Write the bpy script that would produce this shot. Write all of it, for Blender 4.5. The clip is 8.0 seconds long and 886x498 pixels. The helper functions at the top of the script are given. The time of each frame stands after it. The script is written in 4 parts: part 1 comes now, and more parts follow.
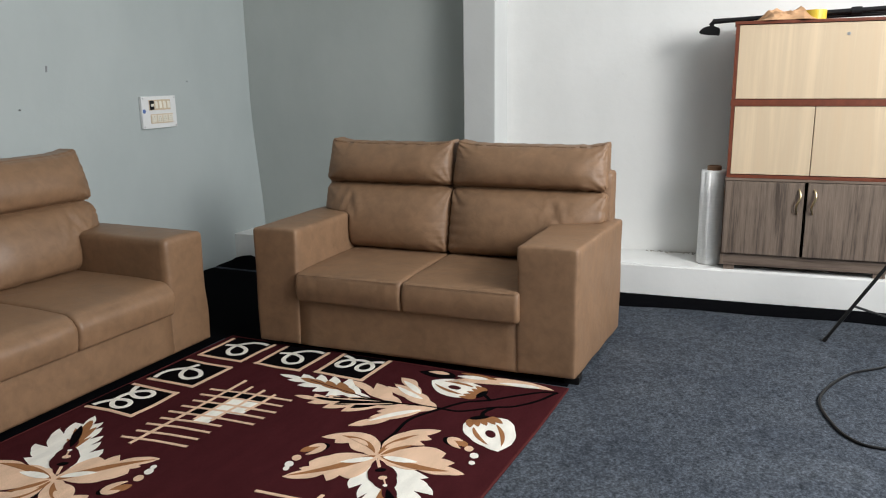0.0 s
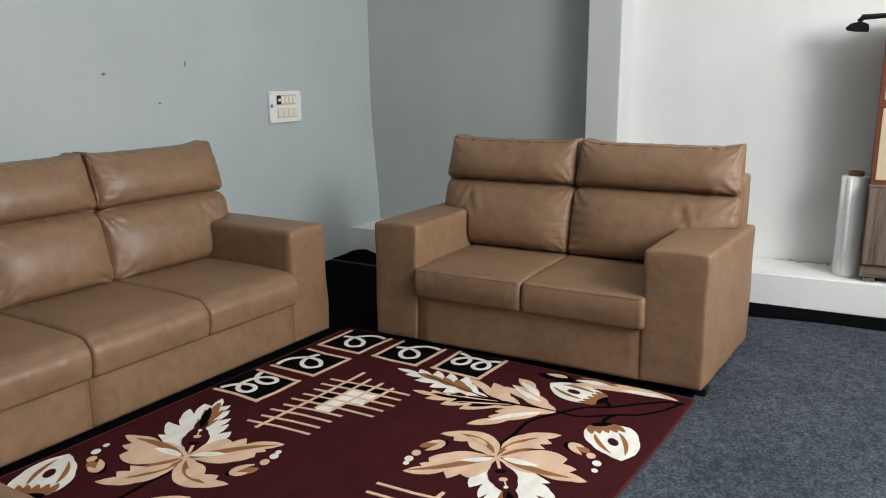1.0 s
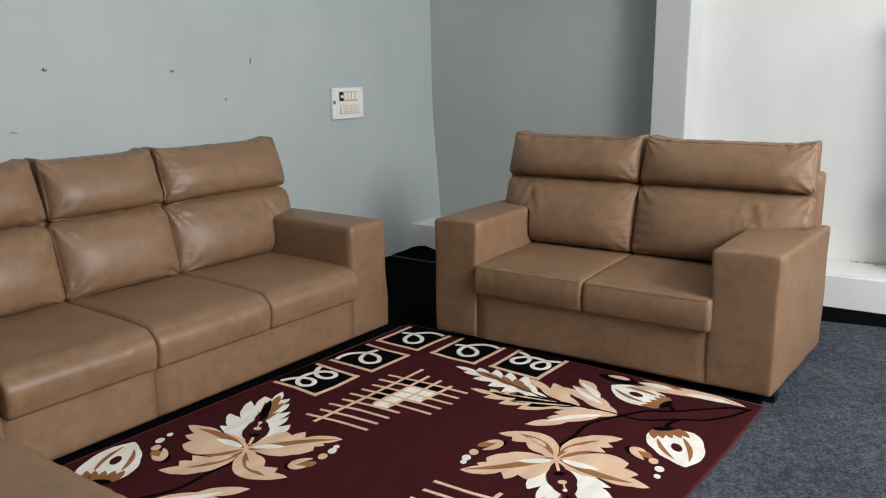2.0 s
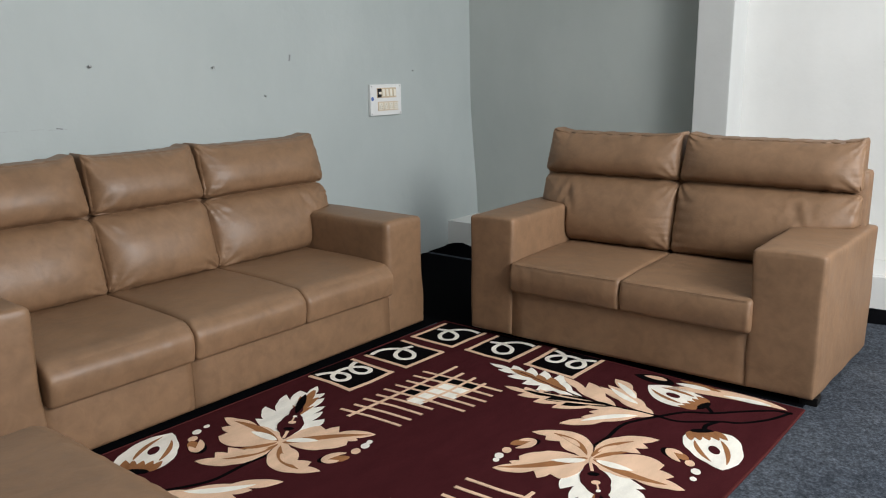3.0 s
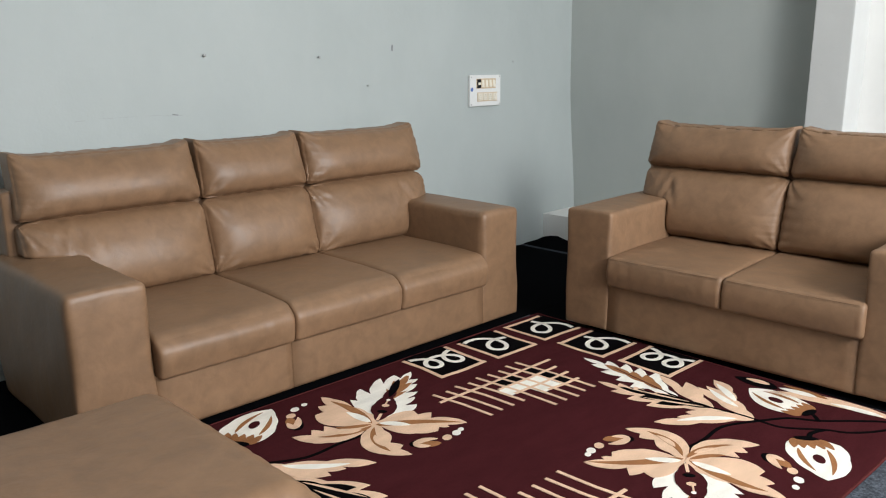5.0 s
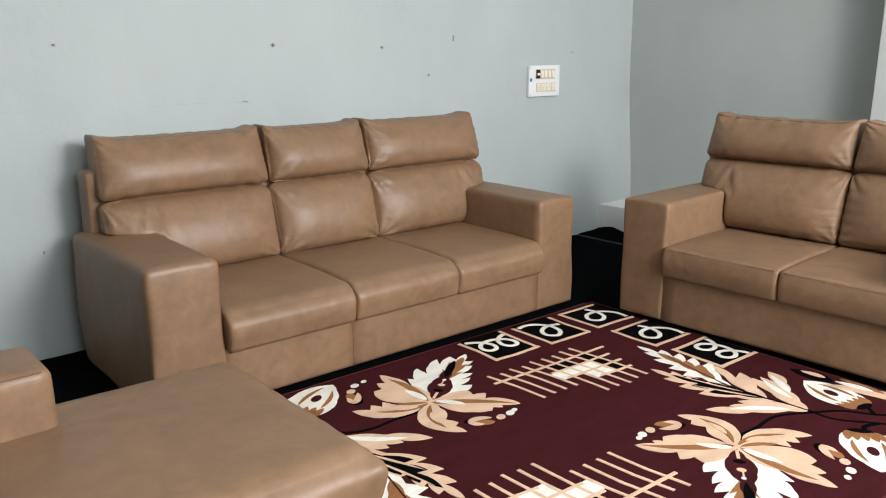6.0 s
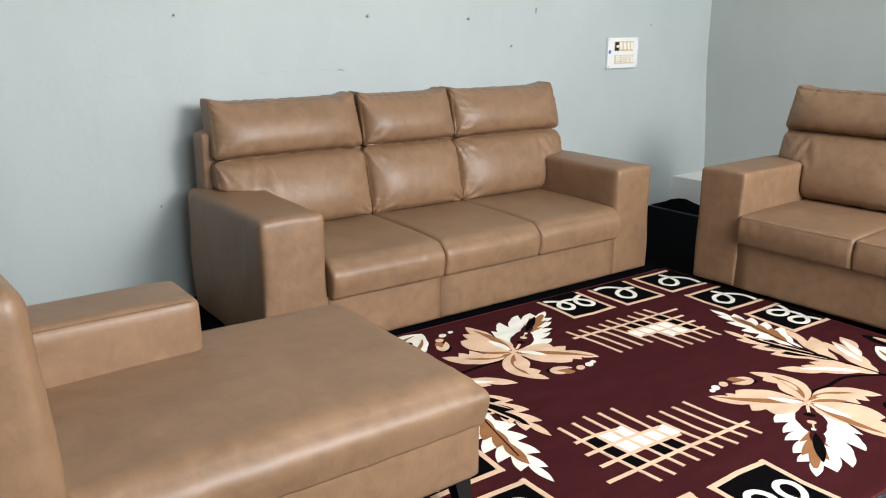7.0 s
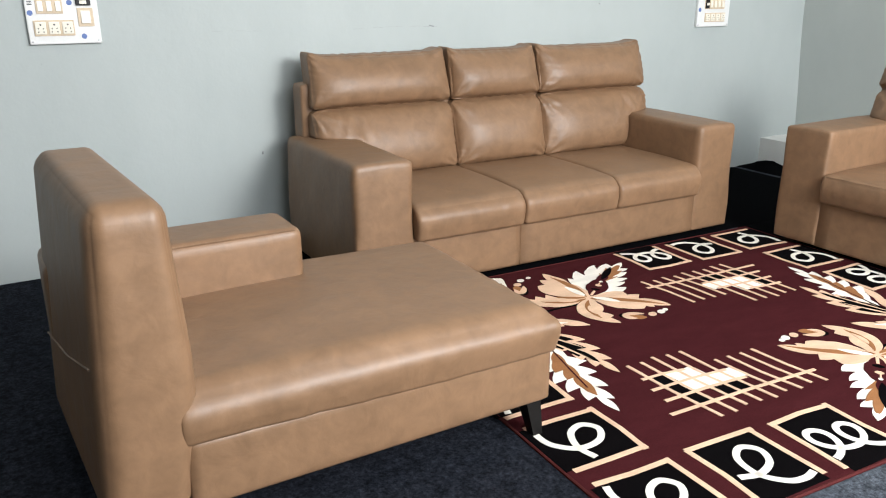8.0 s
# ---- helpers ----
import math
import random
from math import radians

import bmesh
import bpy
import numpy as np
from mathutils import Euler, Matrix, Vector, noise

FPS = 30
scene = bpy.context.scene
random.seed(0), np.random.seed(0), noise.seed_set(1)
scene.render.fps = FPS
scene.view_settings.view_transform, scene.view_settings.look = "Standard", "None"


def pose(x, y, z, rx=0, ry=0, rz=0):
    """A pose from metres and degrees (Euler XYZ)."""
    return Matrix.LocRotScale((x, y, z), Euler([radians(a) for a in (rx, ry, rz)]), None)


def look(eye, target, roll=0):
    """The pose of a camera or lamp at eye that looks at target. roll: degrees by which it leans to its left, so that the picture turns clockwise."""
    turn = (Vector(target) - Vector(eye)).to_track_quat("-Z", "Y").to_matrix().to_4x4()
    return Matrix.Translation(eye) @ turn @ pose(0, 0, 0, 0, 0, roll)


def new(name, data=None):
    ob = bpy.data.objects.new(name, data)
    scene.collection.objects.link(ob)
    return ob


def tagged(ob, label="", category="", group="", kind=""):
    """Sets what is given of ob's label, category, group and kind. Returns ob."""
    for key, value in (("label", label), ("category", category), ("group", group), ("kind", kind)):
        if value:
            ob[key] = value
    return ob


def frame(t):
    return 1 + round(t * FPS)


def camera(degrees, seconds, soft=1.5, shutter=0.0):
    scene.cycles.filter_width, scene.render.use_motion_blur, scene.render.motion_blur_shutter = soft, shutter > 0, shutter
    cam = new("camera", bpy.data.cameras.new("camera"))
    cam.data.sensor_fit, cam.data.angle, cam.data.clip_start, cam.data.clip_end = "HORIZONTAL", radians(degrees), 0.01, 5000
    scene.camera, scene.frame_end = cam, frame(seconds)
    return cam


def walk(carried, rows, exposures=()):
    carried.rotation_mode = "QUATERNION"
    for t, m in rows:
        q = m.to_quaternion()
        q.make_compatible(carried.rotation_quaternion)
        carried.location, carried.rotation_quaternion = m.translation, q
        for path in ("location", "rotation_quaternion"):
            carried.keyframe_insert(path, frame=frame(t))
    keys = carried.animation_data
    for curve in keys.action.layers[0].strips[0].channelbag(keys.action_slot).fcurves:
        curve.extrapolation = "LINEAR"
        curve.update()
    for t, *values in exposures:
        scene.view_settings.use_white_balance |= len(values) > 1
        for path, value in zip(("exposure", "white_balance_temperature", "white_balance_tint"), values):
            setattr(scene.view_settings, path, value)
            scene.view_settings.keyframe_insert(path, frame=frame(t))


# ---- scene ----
cam = camera(59.3, 8.0, soft=1.1)
PATH = [
    (0, (-3.071, -0.595, 1.319), (-1.274, 0.165, 0.88), -0.8),
    (0.5, (-3.078, -0.554, 1.31), (-1.338, 0.329, 0.871), -0.6),
    (1, (-3.079, -0.494, 1.307), (-1.397, 0.496, 0.869), -0.4),
    (1.5, (-3.07, -0.473, 1.302), (-1.435, 0.591, 0.862), -0.5),
    (3, (-3.04, -0.483, 1.295), (-1.502, 0.714, 0.846), -0.8),
    (3.5, (-3.043, -0.48, 1.29), (-1.537, 0.755, 0.838), -0.8),
    (4, (-3.049, -0.472, 1.292), (-1.578, 0.802, 0.833), -0.8),
    (4.5, (-3.055, -0.468, 1.289), (-1.626, 0.852, 0.827), -0.7),
    (6, (-3.138, -0.522, 1.283), (-1.859, 0.937, 0.797), -0.2),
    (6.5, (-3.28, -0.574, 1.284), (-2.053, 0.919, 0.769), -0.1),
    (7, (-3.366, -0.62, 1.279), (-2.216, 0.921, 0.729), 0.1),
    (7.5, (-3.417, -0.715, 1.267), (-2.363, 0.879, 0.675), 0.2),
    (8, (-3.472, -0.784, 1.258), (-2.513, 0.851, 0.621), 0.0),
]
walk(cam, [(t, look(eye, target, roll)) for t, eye, target, roll in PATH],
     exposures=[(0, -0.82), (1.5, -0.77), (4.5, -0.58), (6, -0.27), (7, -0.12), (8, 0.03)])

from mathutils.geometry import tessellate_polygon

# ---------------------------------------------------------------- world and light
world = bpy.data.worlds.new("world")
scene.world = world
world.use_nodes = True
wn = world.node_tree.nodes
sky = wn.new("ShaderNodeTexSky")
sky.sky_type, sky.sun_disc = "NISHITA", False
sky.sun_elevation, sky.sun_rotation = radians(48), radians(150)
world.node_tree.links.new(sky.outputs[0], wn["Background"].inputs[0])
wn["Background"].inputs[1].default_value = 0.12

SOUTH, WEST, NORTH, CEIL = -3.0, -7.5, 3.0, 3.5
OPEN_A, OPEN_B, OPEN_TOP = -3.6, 1.3, 3.35   # unseen shop opening in the south wall, widened to hold the fill lamp


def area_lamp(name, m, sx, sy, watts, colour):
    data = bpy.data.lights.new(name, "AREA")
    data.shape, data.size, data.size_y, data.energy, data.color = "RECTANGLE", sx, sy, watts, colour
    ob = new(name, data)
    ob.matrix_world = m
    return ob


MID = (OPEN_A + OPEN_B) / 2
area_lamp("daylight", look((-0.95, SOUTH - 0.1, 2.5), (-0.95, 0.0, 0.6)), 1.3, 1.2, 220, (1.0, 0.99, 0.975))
# wide fill lamp, added in the opening to lift the shaded sides
area_lamp("front_fill", look((MID, SOUTH - 0.16, 2.45), (MID, 0.0, 2.2)), OPEN_B - OPEN_A - 0.1, 1.7, 240, (0.97, 0.99, 1.0))


# ---------------------------------------------------------------- materials
def material(name):
    m = bpy.data.materials.new(name)
    m.use_nodes = True
    return m, m.node_tree, m.node_tree.nodes["Principled BSDF"]


def noise_node(nt, scale, detail=4.0, rough=0.55, coord="Object", stretch=None, distort=0.0):
    tc = nt.nodes.new("ShaderNodeTexCoord")
    nz = nt.nodes.new("ShaderNodeTexNoise")
    nz.inputs["Scale"].default_value, nz.inputs["Detail"].default_value = scale, detail
    nz.inputs["Roughness"].default_value, nz.inputs["Distortion"].default_value = rough, distort
    if stretch:
        mp = nt.nodes.new("ShaderNodeMapping")
        mp.inputs["Scale"].default_value = stretch
        nt.links.new(tc.outputs[coord], mp.inputs[0])
        nt.links.new(mp.outputs[0], nz.inputs["Vector"])
    else:
        nt.links.new(tc.outputs[coord], nz.inputs["Vector"])
    return nz.outputs["Fac"]


def ramp(nt, fac, stops):
    r = nt.nodes.new("ShaderNodeValToRGB")
    els = r.color_ramp.elements
    while len(els) < len(stops):
        els.new(0.5)
    for e, (p, c) in zip(els, stops):
        e.position, e.color = p, (*c, 1)
    nt.links.new(fac, r.inputs[0])
    return r.outputs[0]


def mix(nt, a, b, fac, mode="MIX"):
    n = nt.nodes.new("ShaderNodeMix")
    n.data_type, n.blend_type = "RGBA", mode
    for sock, v in ((n.inputs[0], fac), (n.inputs[6], a), (n.inputs[7], b)):
        if isinstance(v, (int, float)):
            sock.default_value = v
        elif isinstance(v, tuple):
            sock.default_value = (*v, 1)
        else:
            nt.links.new(v, sock)
    return n.outputs[2]


def bump(nt, bsdf, fac, strength, distance, under=None):
    b = nt.nodes.new("ShaderNodeBump")
    b.inputs["Strength"].default_value, b.inputs["Distance"].default_value = strength, distance
    nt.links.new(fac, b.inputs["Height"])
    if under:
        nt.links.new(under, b.inputs["Normal"])
    nt.links.new(b.outputs[0], bsdf.inputs["Normal"])
    return b.outputs[0]


def shade(c, k):
    return tuple(v * k for v in c)


def leather(name, base, rough):
    m, nt, p = material(name)
    big = noise_node(nt, 4.5, 5, 0.6, distort=0.4)
    fine = noise_node(nt, 17, 5, 0.58, distort=0.5)
    c = ramp(nt, big, [(0.30, shade(base, 0.80)), (0.52, base), (0.74, shade(base, 1.16))])
    c2 = ramp(nt, fine, [(0.32, shade(base, 0.76)), (0.50, base), (0.68, shade(base, 1.24))])
    nt.links.new(mix(nt, c, c2, 0.48), p.inputs["Base Color"])
    r = nt.nodes.new("ShaderNodeMapRange")
    r.inputs[3].default_value, r.inputs[4].default_value = rough - 0.06, rough + 0.1
    nt.links.new(fine, r.inputs[0])
    nt.links.new(r.outputs[0], p.inputs["Roughness"])
    p.inputs["Specular IOR Level"].default_value = 0.5
    soft = bump(nt, p, noise_node(nt, 11, 4, 0.5, distort=0.4), 0.32, 0.011)
    bump(nt, p, noise_node(nt, 420, 2, 0.6), 0.12, 0.0012, soft)
    return m


def plaster(name, base, stain, amount=0.5):
    m, nt, p = material(name)
    big = noise_node(nt, 0.9, 5, 0.6, distort=0.4)
    runs = noise_node(nt, 1.6, 4, 0.6, stretch=(1.3, 1.3, 0.7))
    c = ramp(nt, big, [(0.3, stain), (0.62, base)])
    c2 = ramp(nt, runs, [(0.32, shade(stain, 0.97)), (0.6, shade(base, 1.01))])
    c = mix(nt, c, c2, amount)
    speck = ramp(nt, noise_node(nt, 46, 3, 0.7), [(0.22, (0.86, 0.86, 0.86)), (0.32, (1, 1, 1))])
    nt.links.new(mix(nt, c, speck, 1.0, "MULTIPLY"), p.inputs["Base Color"])
    p.inputs["Roughness"].default_value = 0.62
    soft = bump(nt, p, noise_node(nt, 5.5, 4, 0.6), 0.18, 0.02)
    bump(nt, p, noise_node(nt, 90, 4, 0.6), 0.1, 0.003, soft)
    return m


def plain(name, base, rough=0.5, metal=0.0, grain=60, vary=0.12, relief=0.0, gloss=0.5):
    m, nt, p = material(name)
    p.inputs["Specular IOR Level"].default_value = gloss
    c = ramp(nt, noise_node(nt, grain, 4, 0.6), [(0.3, shade(base, 1 - vary)), (0.7, shade(base, 1 + vary))])
    nt.links.new(c, p.inputs["Base Color"])
    p.inputs["Roughness"].default_value, p.inputs["Metallic"].default_value = rough, metal
    if relief:
        bump(nt, p, noise_node(nt, grain * 3, 3, 0.6), relief, 0.002)
    return m


def felt(name, depth=1.0):
    m, nt, p = material(name)
    a = ramp(nt, noise_node(nt, 78, 5, 0.8), [(0.32, (0.024, 0.027, 0.032)), (0.50, (0.076, 0.086, 0.103)), (0.66, (0.150, 0.167, 0.194)), (0.82, (0.24, 0.26, 0.29))])
    b = ramp(nt, noise_node(nt, 3.0, 5, 0.65, distort=0.5), [(0.32, (0.66, 0.68, 0.72)), (0.66, (1.0, 1.0, 1.0))])
    mid = ramp(nt, noise_node(nt, 24, 4, 0.75), [(0.33, (0.50, 0.51, 0.50)), (0.67, (1.2, 1.2, 1.2))])
    c = mix(nt, mix(nt, a, b, 1.0, "MULTIPLY"), mid, 1.0, "MULTIPLY")
    # a depth below 1 darkens the whole felt and turns it bluer
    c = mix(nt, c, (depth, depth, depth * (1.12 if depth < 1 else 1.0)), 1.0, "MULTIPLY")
    nt.links.new(c, p.inputs["Base Color"])
    p.inputs["Roughness"].default_value = 0.92
    p.inputs["Specular IOR Level"].default_value = 0.03
    bump(nt, p, noise_node(nt, 160, 3, 0.7), 0.5, 0.003)
    return m


def pile(name, base, vary=0.16):
    m, nt, p = material(name)
    a = ramp(nt, noise_node(nt, 330, 2, 0.7), [(0.3, shade(base, 1 - 2 * vary)), (0.7, shade(base, 1 + vary))])
    b = ramp(nt, noise_node(nt, 5, 4, 0.6, stretch=(1, 3, 1)), [(0.35, (0.86, 0.86, 0.86)), (0.65, (1.06, 1.06, 1.06))])
    nt.links.new(mix(nt, a, b, 1.0, "MULTIPLY"), p.inputs["Base Color"])
    p.inputs["Roughness"].default_value = 0.95
    p.inputs["Specular IOR Level"].default_value = 0.015
    bump(nt, p, noise_node(nt, 420, 2, 0.7), 0.4, 0.002)
    return m


def wood(name, dark, light, axis="z", rough=0.4, scale=22):
    m, nt, p = material(name)
    st = {"z": (1, 1, 0.045), "y": (1, 0.045, 1)}[axis]
    g = noise_node(nt, scale, 6, 0.65, stretch=st, distort=0.35)
    f = noise_node(nt, scale * 6, 4, 0.6, stretch=st)
    c = ramp(nt, g, [(0.34, dark), (0.5, shade(light, 0.8)), (0.66, light)])
    c2 = ramp(nt, f, [(0.3, shade(dark, 1.1)), (0.7, light)])
    nt.links.new(mix(nt, c, c2, 0.35), p.inputs["Base Color"])
    p.inputs["Roughness"].default_value = rough
    bump(nt, p, f, 0.08, 0.001)
    return m


TAN = (0.221, 0.128, 0.0705)
LEATHER = leather("tan_leather", TAN, 0.44)
LEATHER_MATT = leather("tan_leather_matt", shade(TAN, 1.02), 0.53)
PIPING = leather("leather_seam", shade(TAN, 0.82), 0.5)
WALL_BLUE = plaster("grey_blue_wall_paint", (0.418, 0.460, 0.456), (0.378, 0.420, 0.418))
WALL_GREY = plaster("grey_wall_paint", (0.437, 0.470, 0.452), (0.387, 0.42, 0.404))
WALL_PILLAR = plaster("pale_grey_pillar_paint", (0.62, 0.63, 0.62), (0.55, 0.56, 0.55))
WALL_WHITE = plaster("white_wall_paint", (0.84, 0.84, 0.82), (0.77, 0.775, 0.755))
CEILING_GREY = plaster("white_ceiling_paint", (0.82, 0.83, 0.83), (0.75, 0.76, 0.76))
WALL_BARE = plaster("pale_render", (0.32, 0.33, 0.33), (0.27, 0.28, 0.28))
FELT = felt("charcoal_felt_carpet")
# the floor felt at a quarter strength, with shade put into its colour
FELT_SHADED = felt("shaded_felt_carpet", 0.24)
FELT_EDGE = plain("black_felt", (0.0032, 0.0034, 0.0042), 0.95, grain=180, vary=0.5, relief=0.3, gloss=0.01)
PILE_MAROON = pile("maroon_pile", (0.056, 0.0122, 0.0144))
PILE_BLACK = pile("black_pile", (0.0035, 0.003, 0.0035))
PILE_SAND = pile("sand_pile", (0.75, 0.515, 0.36), 0.08)
PILE_CREAM = pile("cream_pile", (0.86, 0.83, 0.75), 0.04)
PILE_BROWN = pile("brown_pile", (0.33, 0.15, 0.065), 0.12)
BLACK_PLASTIC = plain("black_plastic", (0.006, 0.006, 0.0065), 0.45, gloss=0.3)
BLACK_LEG = plain("black_painted_leg", (0.006, 0.0055, 0.0055), 0.4, gloss=0.3)
DARK_LINING = plain("dark_lining_cloth", (0.006, 0.0055, 0.005), 0.9, gloss=0.03)


# ---------------------------------------------------------------- building helpers
def empty(name, m, label, category, group=""):
    ob = new(name)
    ob.empty_display_size = 0.1
    ob.matrix_world = m
    return tagged(ob, label, category, group)


def mesh_object(name, verts, faces, mat, parent=None, smooth=False, label="", m=None):
    me = bpy.data.meshes.new(name)
    me.from_pydata([tuple(v) for v in verts], [], faces)
    me.materials.append(mat)
    if smooth:
        me.polygons.foreach_set("use_smooth", [True] * len(me.polygons))
    me.update()
    ob = new(name, me)
    if parent:
        ob.parent = parent
    if m:
        ob.matrix_basis = m
    if label:
        ob["label"] = label
    return ob


def part(name, bm, mat, parent, label="", smooth=False):
    me = bpy.data.meshes.new(name)
    bmesh.ops.recalc_face_normals(bm, faces=bm.faces)
    bm.to_mesh(me)
    bm.free()
    me.materials.append(mat)
    if smooth:
        me.polygons.foreach_set("use_smooth", [True] * len(me.polygons))
    ob = new(name, me)
    if parent:
        ob.parent = parent
    if label:
        ob["label"] = label
    return ob


def box_bm(lo, hi, bevel=0.0, seg=2, bm=None):
    bm = bm or bmesh.new()
    mid = [(a + b) / 2 for a, b in zip(lo, hi)]
    size = [b - a for a, b in zip(lo, hi)]
    g = bmesh.ops.create_cube(bm, size=1.0, matrix=Matrix.LocRotScale(mid, None, size))
    if bevel:
        edges = list({e for v in g["verts"] for e in v.link_edges})
        bmesh.ops.bevel(bm, geom=edges, offset=bevel, segments=seg, affect="EDGES", profile=0.6)
    return bm


def tube_bm(points, radius, sides=8, bm=None, closed=False):
    """A round tube along a polyline."""
    bm = bm or bmesh.new()
    pts = [Vector(p) for p in points]
    n = len(pts)
    rings, side = [], None
    for i, p in enumerate(pts):
        a = pts[i - 1] if (i or closed) else p
        b = pts[(i + 1) % n] if (i < n - 1 or closed) else p
        d = (b - a).normalized()
        if side is None:
            side = d.orthogonal().normalized()
        side = (side - d * side.dot(d)).normalized()
        up = d.cross(side)
        r = radius[i] if isinstance(radius, (list, tuple)) else radius
        rings.append([bm.verts.new(p + r * (math.cos(k * 2 * math.pi / sides) * side + math.sin(k * 2 * math.pi / sides) * up)) for k in range(sides)])
    for i in range(n if closed else n - 1):
        a, b = rings[i], rings[(i + 1) % n]
        for k in range(sides):
            bm.faces.new((a[k], a[(k + 1) % sides], b[(k + 1) % sides], b[k]))
    if not closed:
        bm.faces.new(rings[0][::-1])
        bm.faces.new(rings[-1])
    return bm


def lathe_bm(profile, sides=24, bm=None):
    """profile: (radius, z) from below upwards, closed at both ends."""
    bm = bm or bmesh.new()
    rings = [[bm.verts.new((r * math.cos(2 * math.pi * k / sides), r * math.sin(2 * math.pi * k / sides), z)) for k in range(sides)] for r, z in profile]
    for a, b in zip(rings, rings[1:]):
        for k in range(sides):
            bm.faces.new((a[k], a[(k + 1) % sides], b[(k + 1) % sides], b[k]))
    bm.faces.new(rings[0][::-1])
    bm.faces.new(rings[-1])
    return bm


def soft_box(lo, hi, r=0.03, n=18, puff=(0, 0, 0), deform=None, r_low=None):
    """Vertices and faces of an upholstered box: rounded edges, faces that swell by puff along x, y, z, and a free deformation."""
    lo, hi = np.array(lo, float), np.array(hi, float)
    mid, half = (lo + hi) / 2, (hi - lo) / 2
    s = np.linspace(-1, 1, n + 1)
    s = np.sign(s) * (1 - (1 - np.abs(s)) ** 1.5)        # finer near the edges
    index, verts, faces = {}, [], []

    def vid(p):
        key = tuple(np.round(p, 6))
        if key not in index:
            index[key] = len(verts)
            verts.append(key)
        return index[key]

    for ax in range(3):
        for sign in (-1, 1):
            for i in range(n):
                for j in range(n):
                    q = []
                    for a, b in ((i, j), (i + 1, j), (i + 1, j + 1), (i, j + 1)):
                        p = np.zeros(3)
                        p[ax], p[(ax + 1) % 3], p[(ax + 2) % 3] = sign, s[a], s[b]
                        q.append(vid(p))
                    faces.append(q if sign > 0 else q[::-1])
    u = np.array(verts)
    p = u * half
    if r_low is not None:
        t = np.clip(u[:, 2:3] * 1.8 + 1.0, 0, 1)
        r = r_low + (r - r_low) * t * t * (3 - 2 * t)
    inner = np.clip(p, -(half - r), half - r)
    d = p - inner
    ln = np.linalg.norm(d, axis=1, keepdims=True)
    p = inner + d / np.maximum(ln, 1e-9) * np.minimum(ln, r)
    for ax in range(3):
        o1, o2 = (ax + 1) % 3, (ax + 2) % 3
        w = (1 - u[:, o1] ** 4) * (1 - u[:, o2] ** 4)
        p[:, ax] += puff[ax] * w * np.sign(u[:, ax]) * (np.abs(u[:, ax]) > 0.98)
    p += mid
    if deform is not None:
        p = deform(p, u)
    return p, faces, u


def soft_part(name, mat, parent, lo, hi, r=0.03, n=18, puff=(0, 0, 0), deform=None, label="", r_low=None, welt=0.0):
    v, f, u = soft_box(lo, hi, r, n, puff, deform, r_low)
    ob = mesh_object(name, v.tolist(), f, mat, parent, True, label)
    if welt:
        edge_seam(v, u, ob, welt)
    return ob


def rolled(p, ax, edge, top, R, r):
    """Rolls the edge between the top and one side over: ax is the side's axis, edge its place, top the height, r its rounding so far."""
    sign = 1 if edge > p[:, ax].mean() else -1
    a = (p[:, ax] - (edge - sign * R)) * sign / R
    b = (p[:, 2] - (top - R)) / R
    on = (a > 0) & (b > 0)
    ln = np.maximum(np.hypot(a, b), 1e-6)
    big, small = np.maximum(a, b) / ln, np.minimum(a, b) / ln
    c0, rho = 1 - r / R, r / R
    s = big + small
    arc = c0 * s + np.sqrt(np.maximum(c0 * c0 * s * s - 2 * c0 * c0 + rho * rho, 0.0))
    reach = np.where(small / np.maximum(big, 1e-6) < c0, 1 / np.maximum(big, 1e-6), arc)
    k = np.where(on, 1 / reach, 1.0)
    p[:, ax] = np.where(on, edge - sign * R + sign * R * a * k, p[:, ax])
    p[:, 2] = np.where(on, top - R + R * b * k, p[:, 2])
    return p


def smooth01(a, b, v):
    t = np.clip((v - a) / (b - a), 0, 1)
    return t * t * (3 - 2 * t)

# ---------------------------------------------------------------- the room
T = 0.2
LEDGE_X, LEDGE_Z, DIM_X = 1.5, 0.195, 1.89
PIL_X, PIL_A, PIL_B = 1.64, 1.03, 1.24
SKEW = 0.05                                   # the east side runs slightly out of square, metres per metre
EAST = 2.5


def prism_bm(corners, z0, z1):
    bm = bmesh.new()
    low = [bm.verts.new((x, y, z0)) for x, y in corners]
    top = [bm.verts.new((x, y, z1)) for x, y in corners]
    bm.faces.new(low[::-1])
    bm.faces.new(top)
    for i in range(len(corners)):
        j = (i + 1) % len(corners)
        bm.faces.new((low[i], low[j], top[j], top[i]))
    return bm


def structure(name, lo, hi, mat, bevel=0.0, label="", category="wall"):
    return tagged(part(name, box_bm(lo, hi, bevel), mat, None), label, category, kind="structure")


def slanted(name, corners, z0, z1, mat, bevel, label, category="wall"):
    bm = prism_bm(corners, z0, z1)
    if bevel:
        bmesh.ops.bevel(bm, geom=list(bm.edges), offset=bevel, segments=2, affect="EDGES")
    return tagged(part(name, bm, mat, None), label, category, kind="structure")


S = SOUTH
structure("floor", (WEST - T, S - T, -0.15), (EAST, NORTH + T, 0.0), FELT, label="charcoal grey needle-felt carpet laid wall to wall", category="floor")
structure("ceiling", (WEST - T, S - T, CEIL), (EAST, NORTH + T, CEIL + 0.15), CEILING_GREY, label="plain white painted ceiling slab", category="ceiling")
structure("wall_north", (WEST - T, NORTH, 0.0), (EAST, NORTH + T, CEIL), WALL_BLUE, label="pale grey-blue painted plaster wall with nail marks")
structure("wall_west", (WEST - T, S, 0.0), (WEST, NORTH, CEIL), WALL_BARE, label="bare grey rendered wall")


